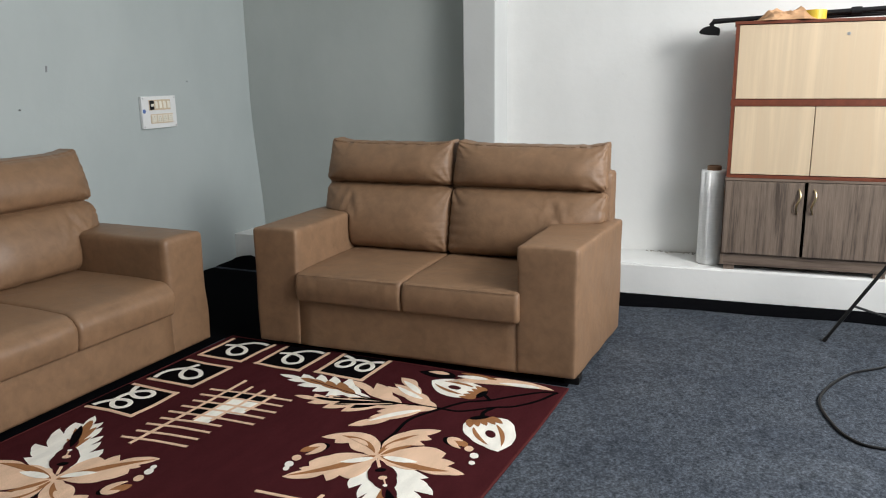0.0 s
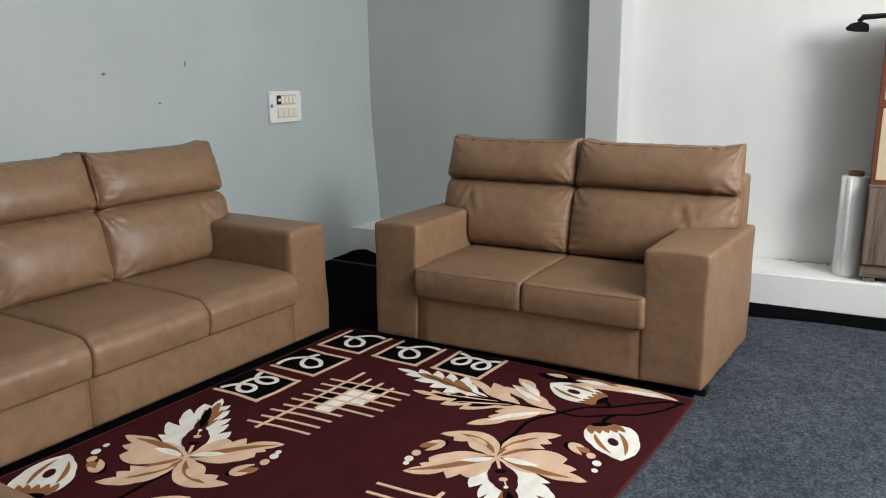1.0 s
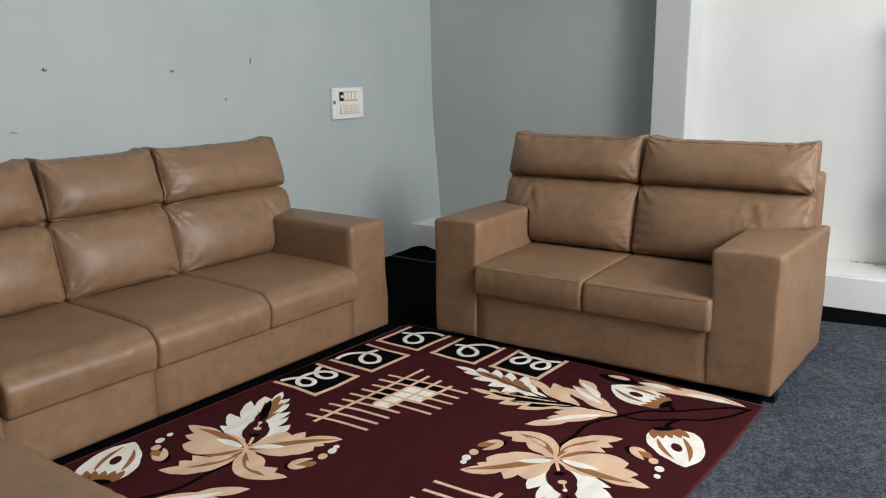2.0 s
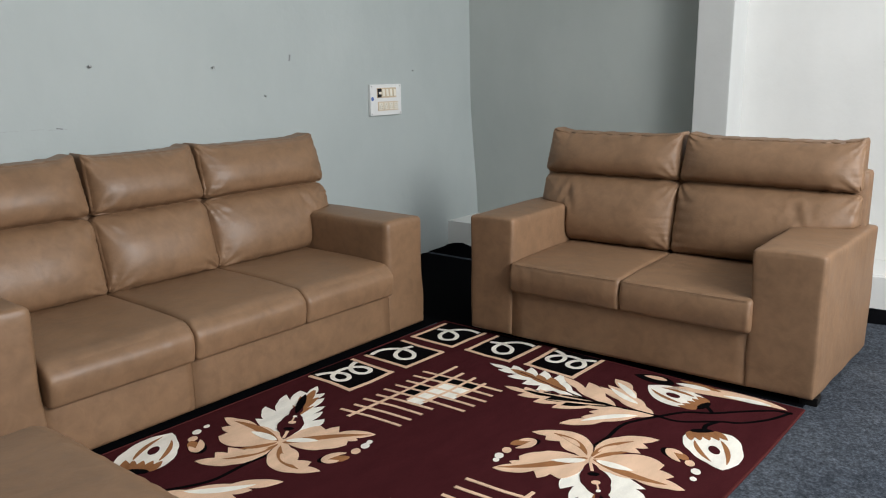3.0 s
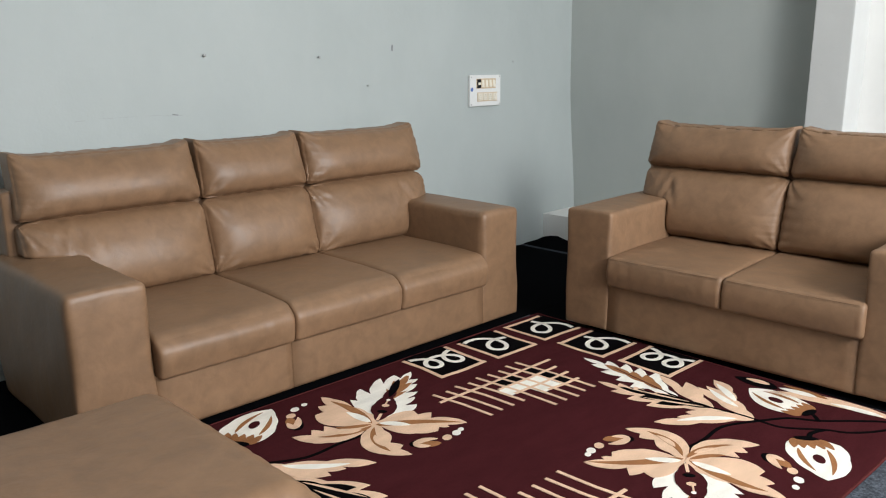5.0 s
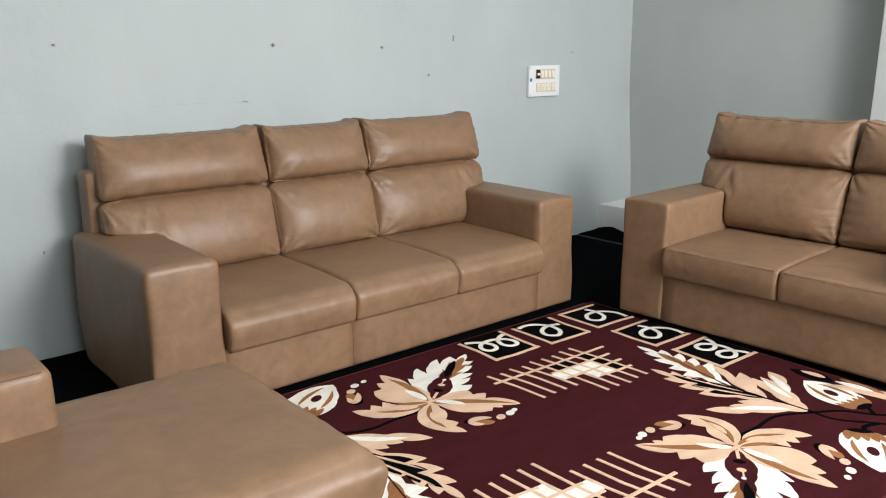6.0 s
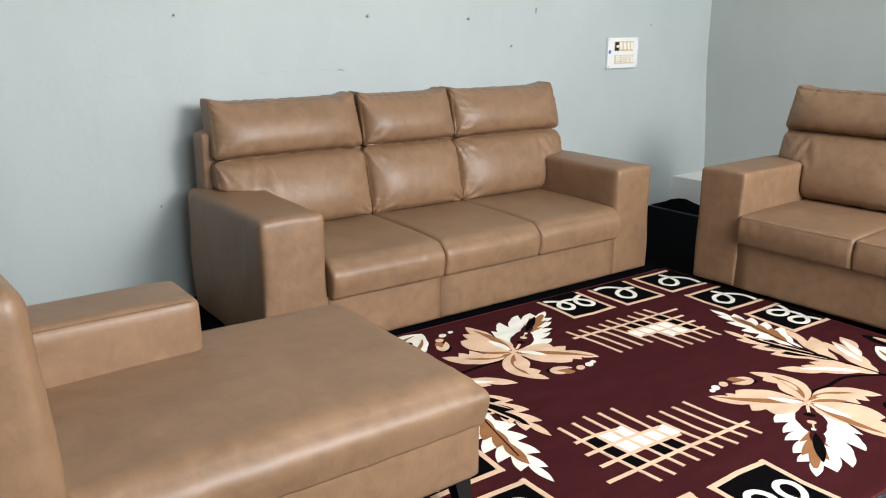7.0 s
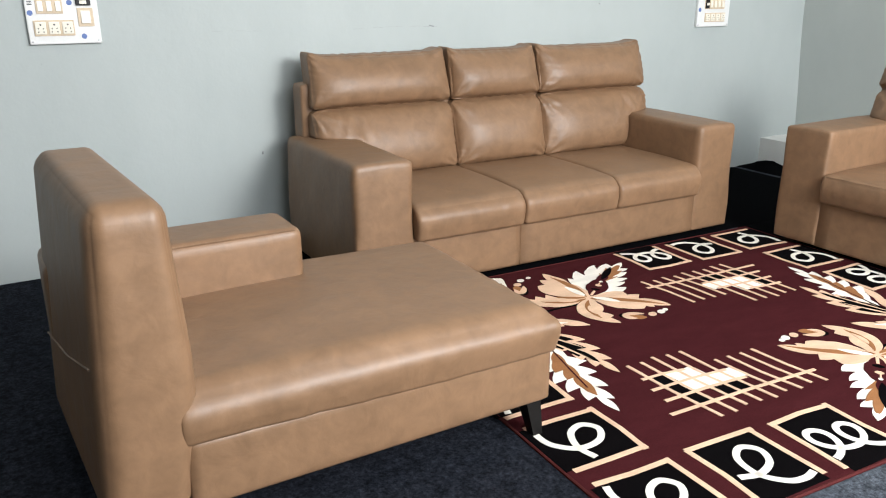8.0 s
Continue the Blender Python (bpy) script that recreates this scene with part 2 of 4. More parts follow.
def recess_wall():
    """The recess wall, its plaster thinner towards the ledge."""
    bm = bmesh.new()
    nz, front, back = 24, [], []
    for k in range(nz + 1):
        z = CEIL * k / nz
        t = min(max((z - 0.15) / 1.05, 0), 1)
        lean = 0.10 * t * t * (3 - 2 * t) + 0.004 * math.sin(z * 4.1)
        front.append([bm.verts.new((DIM_X - lean * (0.45 + 0.55 * i / 6), PIL_B + (NORTH - PIL_B) * i / 6, z)) for i in range(7)])
        back.append([bm.verts.new((EAST, PIL_B + (NORTH - PIL_B) * i / 6, z)) for i in range(7)])
    for k in range(nz):
        for i in range(6):
            bm.faces.new((front[k][i], front[k][i + 1], front[k + 1][i + 1], front[k + 1][i]))
            bm.faces.new((back[k][i + 1], back[k][i], back[k + 1][i], back[k + 1][i + 1]))
    return tagged(part("wall_east_recess", bm, WALL_GREY, None, "", True), "grey painted wall recess behind the loveseat", "wall", kind="structure")


recess_wall()
slanted("wall_east", [(DIM_X, PIL_A), (DIM_X + SKEW * (PIL_A - S), S), (EAST, S), (EAST, PIL_A)], 0, CEIL, WALL_WHITE, 0, "white painted plaster wall above a low ledge")
structure("pillar", (PIL_X, PIL_A, 0.0), (EAST, PIL_B, CEIL), WALL_PILLAR, 0.006, "pale grey painted wall pillar beside the recess", "pillar")
# unseen front wall around the opening that holds the two lamps
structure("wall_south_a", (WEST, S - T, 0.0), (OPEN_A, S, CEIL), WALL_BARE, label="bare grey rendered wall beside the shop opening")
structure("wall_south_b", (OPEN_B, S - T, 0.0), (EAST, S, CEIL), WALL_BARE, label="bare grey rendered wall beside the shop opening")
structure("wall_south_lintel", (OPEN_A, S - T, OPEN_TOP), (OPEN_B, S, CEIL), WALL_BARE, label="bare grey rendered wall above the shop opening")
slanted("ledge", [(LEDGE_X, PIL_A), (LEDGE_X + SKEW * (PIL_A - S), S + 0.002), (DIM_X + SKEW * (PIL_A - S), S + 0.002), (DIM_X, PIL_A)], 0, LEDGE_Z, WALL_WHITE, 0.01, "low white painted plaster ledge along the wall", "ledge")
slanted("ledge", [(LEDGE_X, NORTH), (LEDGE_X, PIL_A), (PIL_X, PIL_A), (PIL_X, PIL_B), (DIM_X, PIL_B), (DIM_X, NORTH)], 0, LEDGE_Z, WALL_WHITE, 0, "low white painted plaster ledge below the recess", "ledge")
structure("ground", (-60, -80, -0.32), (60, S - T - 0.01, -0.16), plain("dusty_ground", (0.28, 0.25, 0.21), 0.9, grain=4), label="dusty pale ground outside the shop", category="ground")


def ledge_strip():
    """A black strip along the ledge, its edge wavy and turned up at the corner."""
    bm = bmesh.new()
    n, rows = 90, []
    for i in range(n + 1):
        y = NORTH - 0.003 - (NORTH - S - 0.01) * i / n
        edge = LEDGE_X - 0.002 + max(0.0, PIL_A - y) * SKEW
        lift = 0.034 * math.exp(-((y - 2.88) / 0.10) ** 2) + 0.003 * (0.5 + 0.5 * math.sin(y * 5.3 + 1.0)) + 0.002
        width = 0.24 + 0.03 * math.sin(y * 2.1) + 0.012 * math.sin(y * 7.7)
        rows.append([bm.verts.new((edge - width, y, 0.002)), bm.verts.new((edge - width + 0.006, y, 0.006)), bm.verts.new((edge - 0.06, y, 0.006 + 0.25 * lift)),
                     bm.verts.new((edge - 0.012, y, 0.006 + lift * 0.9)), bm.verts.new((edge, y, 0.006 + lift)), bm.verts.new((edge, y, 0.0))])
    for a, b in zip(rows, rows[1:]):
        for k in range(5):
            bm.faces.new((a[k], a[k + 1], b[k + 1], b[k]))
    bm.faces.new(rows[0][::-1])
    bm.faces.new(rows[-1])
    return tagged(part("ledge_strip", bm, FELT_EDGE, None, "", True), "black felt strip along the ledge, turned up at the corner", "carpet", kind="structure")


ledge_strip()
# Two thin black sheets on the floor, under and between the sofas.
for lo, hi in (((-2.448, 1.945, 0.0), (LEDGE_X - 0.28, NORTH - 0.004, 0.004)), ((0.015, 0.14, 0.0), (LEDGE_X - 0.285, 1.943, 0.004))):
    structure("dark_floor_sheet", lo, hi, FELT_EDGE, 0.0015, "thin black felt sheet on the floor under and between the sofas", "carpet")


# Sheet of darkened felt: the floor's shade around the chaise, done as colour.
slanted("dark_floor_sheet", [(WEST + 0.01, -0.9), (-2.2, -0.9), (-2.2, 1.943), (-2.45, 1.943), (-2.45, NORTH - 0.004), (WEST + 0.01, NORTH - 0.004)], 0.0, 0.004, FELT_SHADED, 0, "darkened felt sheet standing in for shade around the chaise longue", "carpet")


# ---------------------------------------------------------------- sofas
def wrinkles(p, u, seed, amount, edge_axis, along, out, sharp=7.0):
    """Gathers that run in from a seam: ripples along one axis that fade away from the edge on another."""
    rng = np.random.RandomState(seed)
    s = u[:, along]
    wave = sum(np.sin(s * f + ph) * a for f, ph, a in zip(rng.uniform(14, 52, 5), rng.uniform(0, 6, 5), (1.0, 0.8, 0.7, 0.6, 0.5)))
    fade = np.exp(-(1 - np.abs(u[:, edge_axis])) * sharp) * (1 - np.abs(s) ** 8)
    p[:, out] += amount * wave * fade
    return p


def corner_folds(p, u, seed, amount, out=1, reach=0.13):
    """Creases that fan out from a cushion's pinched corners."""
    rng = np.random.RandomState(seed)
    front = smooth01(0.4, -0.9, u[:, 1])
    for sx in (-1, 1):
        for sz in (-1, 1):
            cx, cz = p[:, 0][np.argmax(sx * p[:, 0])], p[:, 2][np.argmax(sz * p[:, 2])]
            dx, dz = np.abs(p[:, 0] - cx), np.abs(p[:, 2] - cz)
            d, a = np.hypot(dx, dz), np.arctan2(dz, dx)
            f, ph, k = rng.uniform(9, 15), rng.uniform(0, 6), rng.uniform(0.35, 1.0)
            p[:, out] += amount * k * front * np.sin(a * f + ph + d * 9) * np.exp(-((d - 0.055) / (reach * 0.45)) ** 2)
    return p


def edge_seam(v, u, parent, radius):
    """A welt along a cushion's front top edge."""
    on = [i for i in range(len(u)) if u[i][1] < -0.999 and u[i][2] > 0.999]
    on.sort(key=lambda i: u[i][0])
    part("seam", tube_bm([tuple(v[i]) for i in on[2:-2]], radius, 6), PIPING, parent)


def sofa(name, m, width, arm_l, arm_r, seats, mid, label, matt, boxy, seed):
    """A sofa that faces -y, with its front left corner at the origin, x along its front."""
    LE = LEATHER_MATT if matt else LEATHER
    ob = empty(name, m, label, "sofa", "sofa set")
    D, ARM_Z, LOW, FLOOR = 0.85, 0.577, -0.0144 if boxy else 0.020, -0.0480 if boxy else 0.0
    a, b = arm_l, width - arm_r
    part("base_frame", box_bm((0.03, 0.05, LOW - 0.002), (width - 0.07, D - 0.03, 0.2)), DARK_LINING, ob)
    for x in (0.075, width - (0.085 if boxy else 0.075)):
        for y in (0.07, D - 0.09):
            part("foot", box_bm((x - 0.035, y - 0.035, FLOOR), (x + 0.035, y + 0.035, LOW + 0.002), 0.004), BLACK_LEG, ob, "black block foot")
    step = (b - a) / seats
    for x0, x1 in ((a - 0.004, b + 0.004),) if boxy else ((a - 0.004, a + step - 0.0008), (a + step + 0.0008, b + 0.004)):
        soft_part("plinth_panel", LE, ob, (x0, 0.0015 if not boxy else 0.006, LOW), (x1, 0.09, 0.232), 0.003, 8, (0, 0.003, 0))

    def arm_shape(p, u):
        p[:, 2] += (0.006 * (1 - u[:, 0] ** 2) - 0.004 * smooth01(0.3, 1, u[:, 1])) * smooth01(0.5, 1, u[:, 2])
        if boxy and p[:, 0].mean() > width / 2:           # this arm tapers towards its front
            p[:, 0] -= (0.018 + 0.021 * (u[:, 0] + 1)) * (1 - p[:, 1] / D)
        if not boxy and p[:, 0].mean() < width / 2:       # this arm's outer side bulges towards the back
            p[:, 0] -= 0.016 * smooth01(-0.6, 0.9, u[:, 1]) * (1 - 0.7 * u[:, 2] ** 2) * smooth01(0.0, -1.0, u[:, 0])
        p[:, 0] += 0.0018 * np.sin(u[:, 1] * 9 + u[:, 2] * 5) * u[:, 0]
        return p

    for x0, x1 in ((0, a), (b, width)):
        arm = soft_part("armrest", LE, ob, (x0, 0, LOW), (x1, D - 0.03, ARM_Z), 0.024 if not boxy else 0.014, 18, (0.005, 0.003, 0.0), arm_shape, r_low=0.006 if not boxy else None)
        in0, in1 = (0.018, 0.060) if boxy and x0 > 0 else (0.0, 0.0)
        for x in (x0 + 0.014 - in0, x1 - 0.014 - in1) if boxy else ():
            part("seam", tube_bm([(x, 0.002, LOW + 0.03), (x, 0.0015, ARM_Z - 0.03), (x, 0.012, ARM_Z - 0.006), (x, 0.05, ARM_Z + 0.001)], 0.0017, 6), PIPING, arm)
        if boxy:
            part("seam", tube_bm([(x0 + 0.012 - in0, 0.009, ARM_Z - 0.0045), ((x0 + x1 - in0 - in1) / 2, 0.007, ARM_Z - 0.001), (x1 - 0.012 - in1, 0.009, ARM_Z - 0.0045)], 0.0022, 6), PIPING, arm)
    soft_part("back_panel", LE, ob, (0.045, D - 0.135, LOW), (width - 0.045, D, 0.83), 0.025, 14, (0, 0.004, 0))

    for i in range(seats):
        x0, x1 = a + i * step + 0.0012, a + (i + 1) * step - 0.0012

        def seat_shape(p, u, k=i):
            front, top = smooth01(-0.3, -1.0, u[:, 1]), smooth01(-0.6, 1.0, u[:, 2])
            p = rolled(p, 1, -0.036, 0.374 if boxy else 0.388, 0.026 if boxy else 0.068, 0.018)
            p[:, 2] += 0.014 * (1 - u[:, 0] ** 4) * (1 - u[:, 1] ** 2) ** 2 * top
            p[:, 2] -= (0.006 if not boxy else 0.004) * front * top
            p[:, 1] -= 0.010 * (1 - u[:, 2] ** 2) ** 2 * front - (0.0 if not boxy else 0.010) * front
            p[:, 2] -= 0.006 * np.exp(-((u[:, 0] - 0.1) ** 2 + (u[:, 1] + 0.1) ** 2) * 3) * top
            return wrinkles(p, u, seed * 7 + k, 0.0008, 1, 0, 1, 9)

        cushion = soft_part("seat_cushion", LE, ob, (x0, -0.035, 0.222), (x1, D - 0.2, 0.374 if boxy else 0.388), 0.018, 30, (0, 0.004, 0.0), seat_shape)
        if boxy:
            z = 0.3615
            part("seam", tube_bm([(x0 + 0.02, -0.026, z), ((x0 + x1) / 2, -0.0300, z + 0.001), (x1 - 0.02, -0.026, z)], 0.0016, 6), PIPING, cushion)

    for i in range(seats):
        first, last = i == 0, i == seats - 1
        x0 = (0.075 if not boxy else 0.062) if first else a + i * step + 0.001
        x1 = width - 0.062 if last else a + (i + 1) * step - 0.001

        def lumbar_shape(p, u, k=i, lo_end=first, hi_end=last):
            z, x = p[:, 2].copy(), p[:, 0].copy()
            low = 1 - smooth01(ARM_Z - 0.014, ARM_Z + 0.002, z)
            if lo_end:                                    # the end cushion is notched over the armrest
                p[:, 0] = np.where(x < a + 0.012, x + low * (a + 0.012 + (x - a) * 0.04 - x), x)
            if hi_end:
                p[:, 0] = np.where(x > b - 0.012, x + low * (b - 0.012 + (x - b) * 0.04 - x), x)
            p[:, 1] += 0.26 * (p[:, 2] - 0.38)
            p[:, 1] -= 0.072 * (1 - np.abs(u[:, 0]) ** 4) * (1 - np.abs(u[:, 2]) ** 2.4) * smooth01(0.6, -1, u[:, 1])
            p[:, 1] += 0.013 * smooth01(0.72, 1.0, np.abs(u[:, 2])) * smooth01(0.6, -1, u[:, 1])
            p[:, 2] += 0.010 * (1 - np.abs(u[:, 0]) ** 4) * smooth01(0.5, 1.0, u[:, 2]) * smooth01(1, -1, u[:, 1]) - 0.006 * smooth01(0.8, 1.0, np.abs(u[:, 0])) * smooth01(0.5, 1, u[:, 2])
            p = wrinkles(p, u, seed * 13 + k, 0.0046, 2, 0, 1, 5.5)
            p = wrinkles(p, u, seed * 17 + k, 0.0018, 0, 2, 1, 8)
            p = corner_folds(p, u, seed * 31 + k, 0.0075)
            for xe, on in ((a, lo_end), (b, hi_end)):     # creases where the notch pulls
                if on:
                    d = np.abs(p[:, 0] - xe)
                    p[:, 1] += 0.013 * np.sin(d * 105 + z * 40) * np.exp(-(d / 0.07) ** 2) * np.exp(-((z - ARM_Z - 0.06) / 0.08) ** 2) * smooth01(0.6, -1, u[:, 1])
            return p

        def head_shape(p, u, k=i):
            z = p[:, 2]
            p[:, 2] += (0.024 * np.abs(u[:, 0]) ** 7 - 0.008) * smooth01(-1, 1, u[:, 2])
            p[:, 0] -= 0.010 * u[:, 0] * (u[:, 2] * 0.5 + 0.5)
            p[:, 1] += 0.30 * (z - 0.735)
            p[:, 1] -= 0.066 * (1 - np.abs(u[:, 0]) ** 5) * (1 - np.abs(u[:, 2]) ** 2.2) * smooth01(0.6, -1, u[:, 1])
            p[:, 1] += 0.015 * smooth01(-0.70, -1.0, u[:, 2]) * smooth01(0.6, -1, u[:, 1])
            p = wrinkles(p, u, seed * 19 + k, 0.0052, 2, 0, 1, 4.5)
            p = wrinkles(p, u, seed * 29 + k, 0.0009, 2, 0, 2, 10)
            p = corner_folds(p, u, seed * 37 + k, 0.0055)
            return wrinkles(p, u, seed * 23 + k, 0.0016, 0, 2, 1, 8)

        lumbar = soft_part("lumbar_cushion", LE, ob, (x0, 0.560, 0.380), (x1, D - 0.17, mid - 0.003), 0.024, 44, (0, 0, 0), lumbar_shape)
        head = soft_part("head_cushion", LE, ob, (x0 + 0.002, 0.642, mid + 0.003), (x1 - 0.002, D - 0.075, 0.960), 0.024, 40, (0, 0, 0), head_shape, welt=0.0042 if boxy else 0.0)
    return ob


sofa("three_seat_sofa", pose(-2.238, 2.026, 0, 0, 0, -1.2), 2.194, 0.270, 0.262, 3, 0.708, "tan leather three-seat sofa with broad box arms", False, False, 3)
sofa("loveseat", pose(-0.016, 1.701, 0.0469, 0, 0, -88.9) @ Matrix.Scale(0.964, 4), 1.715, 0.25, 0.315, 2, 0.728, "tan leather two-seat sofa standing against the rug edge", True, True, 5)


def chaise():
    ob = empty("chaise_longue", pose(-3.375, 0.79, 0), "tan leather chaise longue with one short arm and black legs", "chaise longue", "sofa set")
    L, W = 1.205, 0.765

    def seat_shape(p, u):
        top = smooth01(-0.7, 1.0, u[:, 2])
        p = rolled(p, 1, 0.0, 0.425, 0.075, 0.016)
        p = rolled(p, 0, L, 0.425, 0.065, 0.016)
        p = rolled(p, 1, W - 0.01, 0.425, 0.05, 0.016)
        p[:, 2] += 0.012 * (1 - u[:, 0] ** 2) ** 2 * (1 - u[:, 1] ** 2) ** 2 * top
        p[:, 2] -= 0.014 * smooth01(-0.6, 1, u[:, 0]) * top
        p[:, 0] += 0.010 * (1 - u[:, 2] ** 2) ** 2 * smooth01(0.6, 1, u[:, 0])
        p[:, 2] += 0.018 * smooth01(0.5, -1.0, u[:, 0]) * smooth01(0.0, -1.0, u[:, 2])
        p[:, 1] -= 0.010 * (1 - u[:, 2] ** 2) ** 2 * smooth01(-0.6, -1, u[:, 1])
        p = wrinkles(p, u, 41, 0.0012, 1, 0, 1, 10)
        return wrinkles(p, u, 42, 0.0016, 0, 1, 2, 8)

    def back_shape(p, u):
        z = p[:, 2]
        fwd = u[:, 0] * 0.5 + 0.5
        swell = smooth01(0.12, 0.42, z) * 0.035 - smooth01(0.42, 0.86, z) * 0.022
        p[:, 0] += (1 - fwd) * 0.06 * (z - 0.12) + fwd * swell - 0.062 * p[:, 1]
        return p

    soft_part("base", LEATHER, ob, (0.17, 0.008, 0.118), (L - 0.012, W - 0.02, 0.292), 0.012, 14, (0.003, 0.004, 0))
    soft_part("seat_cushion", LEATHER, ob, (0.16, 0.0, 0.268), (L, W - 0.01, 0.425), 0.016, 36, (0, 0.0, 0.0), seat_shape)
    back = soft_part("backrest", LEATHER, ob, (-0.012, 0.0, 0.12), (0.178, 0.705, 0.858), 0.046, 26, (0.004, 0.004, 0), back_shape)
    part("seam", tube_bm([(0.170, 0.0155, 0.80), (0.189, 0.0125, 0.5), (0.188, 0.0135, 0.40)], 0.0022, 6), PIPING, back)
    part("seam", tube_bm([(0.003, 0.06, 0.50), (-0.0205, 0.34, 0.42), (-0.0435, 0.66, 0.36)], 0.0026, 6), PIPING, back)
    arm = soft_part("armrest", LEATHER, ob, (-0.035, 0.562, 0.12), (0.668, 0.782, 0.577), 0.026, 20, (0.003, 0.004, 0.004))
    part("seam", tube_bm([(0.15, 0.5695, 0.5705), (0.40, 0.568, 0.572), (0.645, 0.5695, 0.570)], 0.0024, 6), PIPING, arm)
    for x, y in ((L - 0.06, 0.05), (L - 0.06, W - 0.07), (0.05, 0.06), (0.05, W - 0.07)):
        bm = tube_bm([(x + (0.010 if x > 0.6 else -0.012), y + (-0.030 if y < 0.3 else 0.020), 0.0), (x - 0.004, y - 0.004, 0.13)], [0.021, 0.037], 4)
        part("leg", bm, BLACK_LEG, ob, "tapered black painted leg")
    return ob


chaise()


# ---------------------------------------------------------------- the rug
RUG = pose(-1.122, 1.074, 0, 0, 0, -2.0)
HALF_U, HALF_V, RUG_Z = 1.133, 0.907, 0.010


def drawn_in(a, b):
    """The rug lies a little crooked: its two long edges are drawn in, one towards a corner."""
    k = min(max((0.7 - a) / 1.4, 0.0), 1.0) * min(max((-b - 0.6) / 0.3, 0.0), 1.0)
    return a + 0.016 * k, b + 0.034 * k - 0.029 * min(max((b - 0.6) / 0.3, 0.0), 1.0)


def rug_sheet():
    v, f, _ = soft_box((-HALF_U, -HALF_V, 0.001), (HALF_U, HALF_V, RUG_Z), 0.004, 40, (0, 0, 0), lambda p, u: np.array([(*drawn_in(a, b), c) for a, b, c in p]))
    ob = mesh_object("rug", v.tolist(), f, PILE_MAROON, None, True)
    ob.matrix_world = RUG
    return tagged(ob, "maroon pile rug with sand, cream and black flowers", "rug")


rug = rug_sheet()
EDGE = [(u, -HALF_V) for u in np.linspace(-HALF_U, HALF_U, 16)] + [(HALF_U, v) for v in np.linspace(-0.8, HALF_V, 8)] + [(u, HALF_V) for u in np.linspace(1.0, -HALF_U, 8)] + [(-HALF_U, v) for v in np.linspace(0.8, -0.85, 16)]
part("binding", tube_bm([(*drawn_in(*p), 0.006) for p in EDGE], 0.0055, 6, closed=True), pile("binding_yarn", (0.085, 0.022, 0.022)), rug, "overlocked maroon edge")


def motif(name, left, right, mat, level):
    """A tuft pattern piece inside two edges, a little proud of the pile, laid twice: the rug's pattern turns by half round its middle."""
    z, loop = RUG_Z + 0.0007 * level, []
    for p in list(left) + list(right)[::-1]:
        if not loop or math.dist(p, loop[-1]) > 1e-5:
            loop.append(p)
    if math.dist(loop[0], loop[-1]) < 1e-5:
        loop.pop()
    n = len(loop)
    verts = [(*p, z) for p in loop] + [(*p, RUG_Z - 0.002) for p in loop]
    faces = []
    for tri in tessellate_polygon([[Vector((*p, 0.0)) for p in loop]]):
        (ax, ay), (bx, by), (cx, cy) = (loop[k] for k in tri)
        faces.append(tri if (bx - ax) * (cy - ay) - (by - ay) * (cx - ax) > 0 else tri[::-1])
    faces += [(i, n + i, n + (i + 1) % n, (i + 1) % n) for i in range(n)]
    return laid_twice(name, verts, faces, mat)


def strip_motif(name, left, right, mat, level):
    """The same for a ribbon that may cross itself."""
    z, n = RUG_Z + 0.0007 * level, len(left)
    verts = [(*p, z) for p in left] + [(*p, z) for p in right] + [(*p, RUG_Z - 0.002) for p in left] + [(*p, RUG_Z - 0.002) for p in right]
    faces = []
    for i in range(n - 1):
        faces.append((n + i, n + i + 1, i + 1, i))
        faces.append((2 * n + i, i, i + 1, 2 * n + i + 1))
        faces.append((n + i, 3 * n + i, 3 * n + i + 1, n + i + 1))
    return laid_twice(name, verts, faces, mat)


def laid_twice(name, verts, faces, mat):
    a = mesh_object(name, verts, faces, mat, rug)
    b = new(name, a.data)
    b.parent, b.matrix_basis = rug, pose(0, 0, 0, 0, 0, 180)
    return a


def bezier(p0, p1, bend):
    p0, p1 = np.array(p0), np.array(p1)
    d = p1 - p0
    c = (p0 + p1) / 2 + bend * np.array((-d[1], d[0]))
    return lambda t: (1 - t) ** 2 * p0 + 2 * t * (1 - t) * c + t * t * p1, lambda t: 2 * (1 - t) * (c - p0) + 2 * t * (p1 - c)


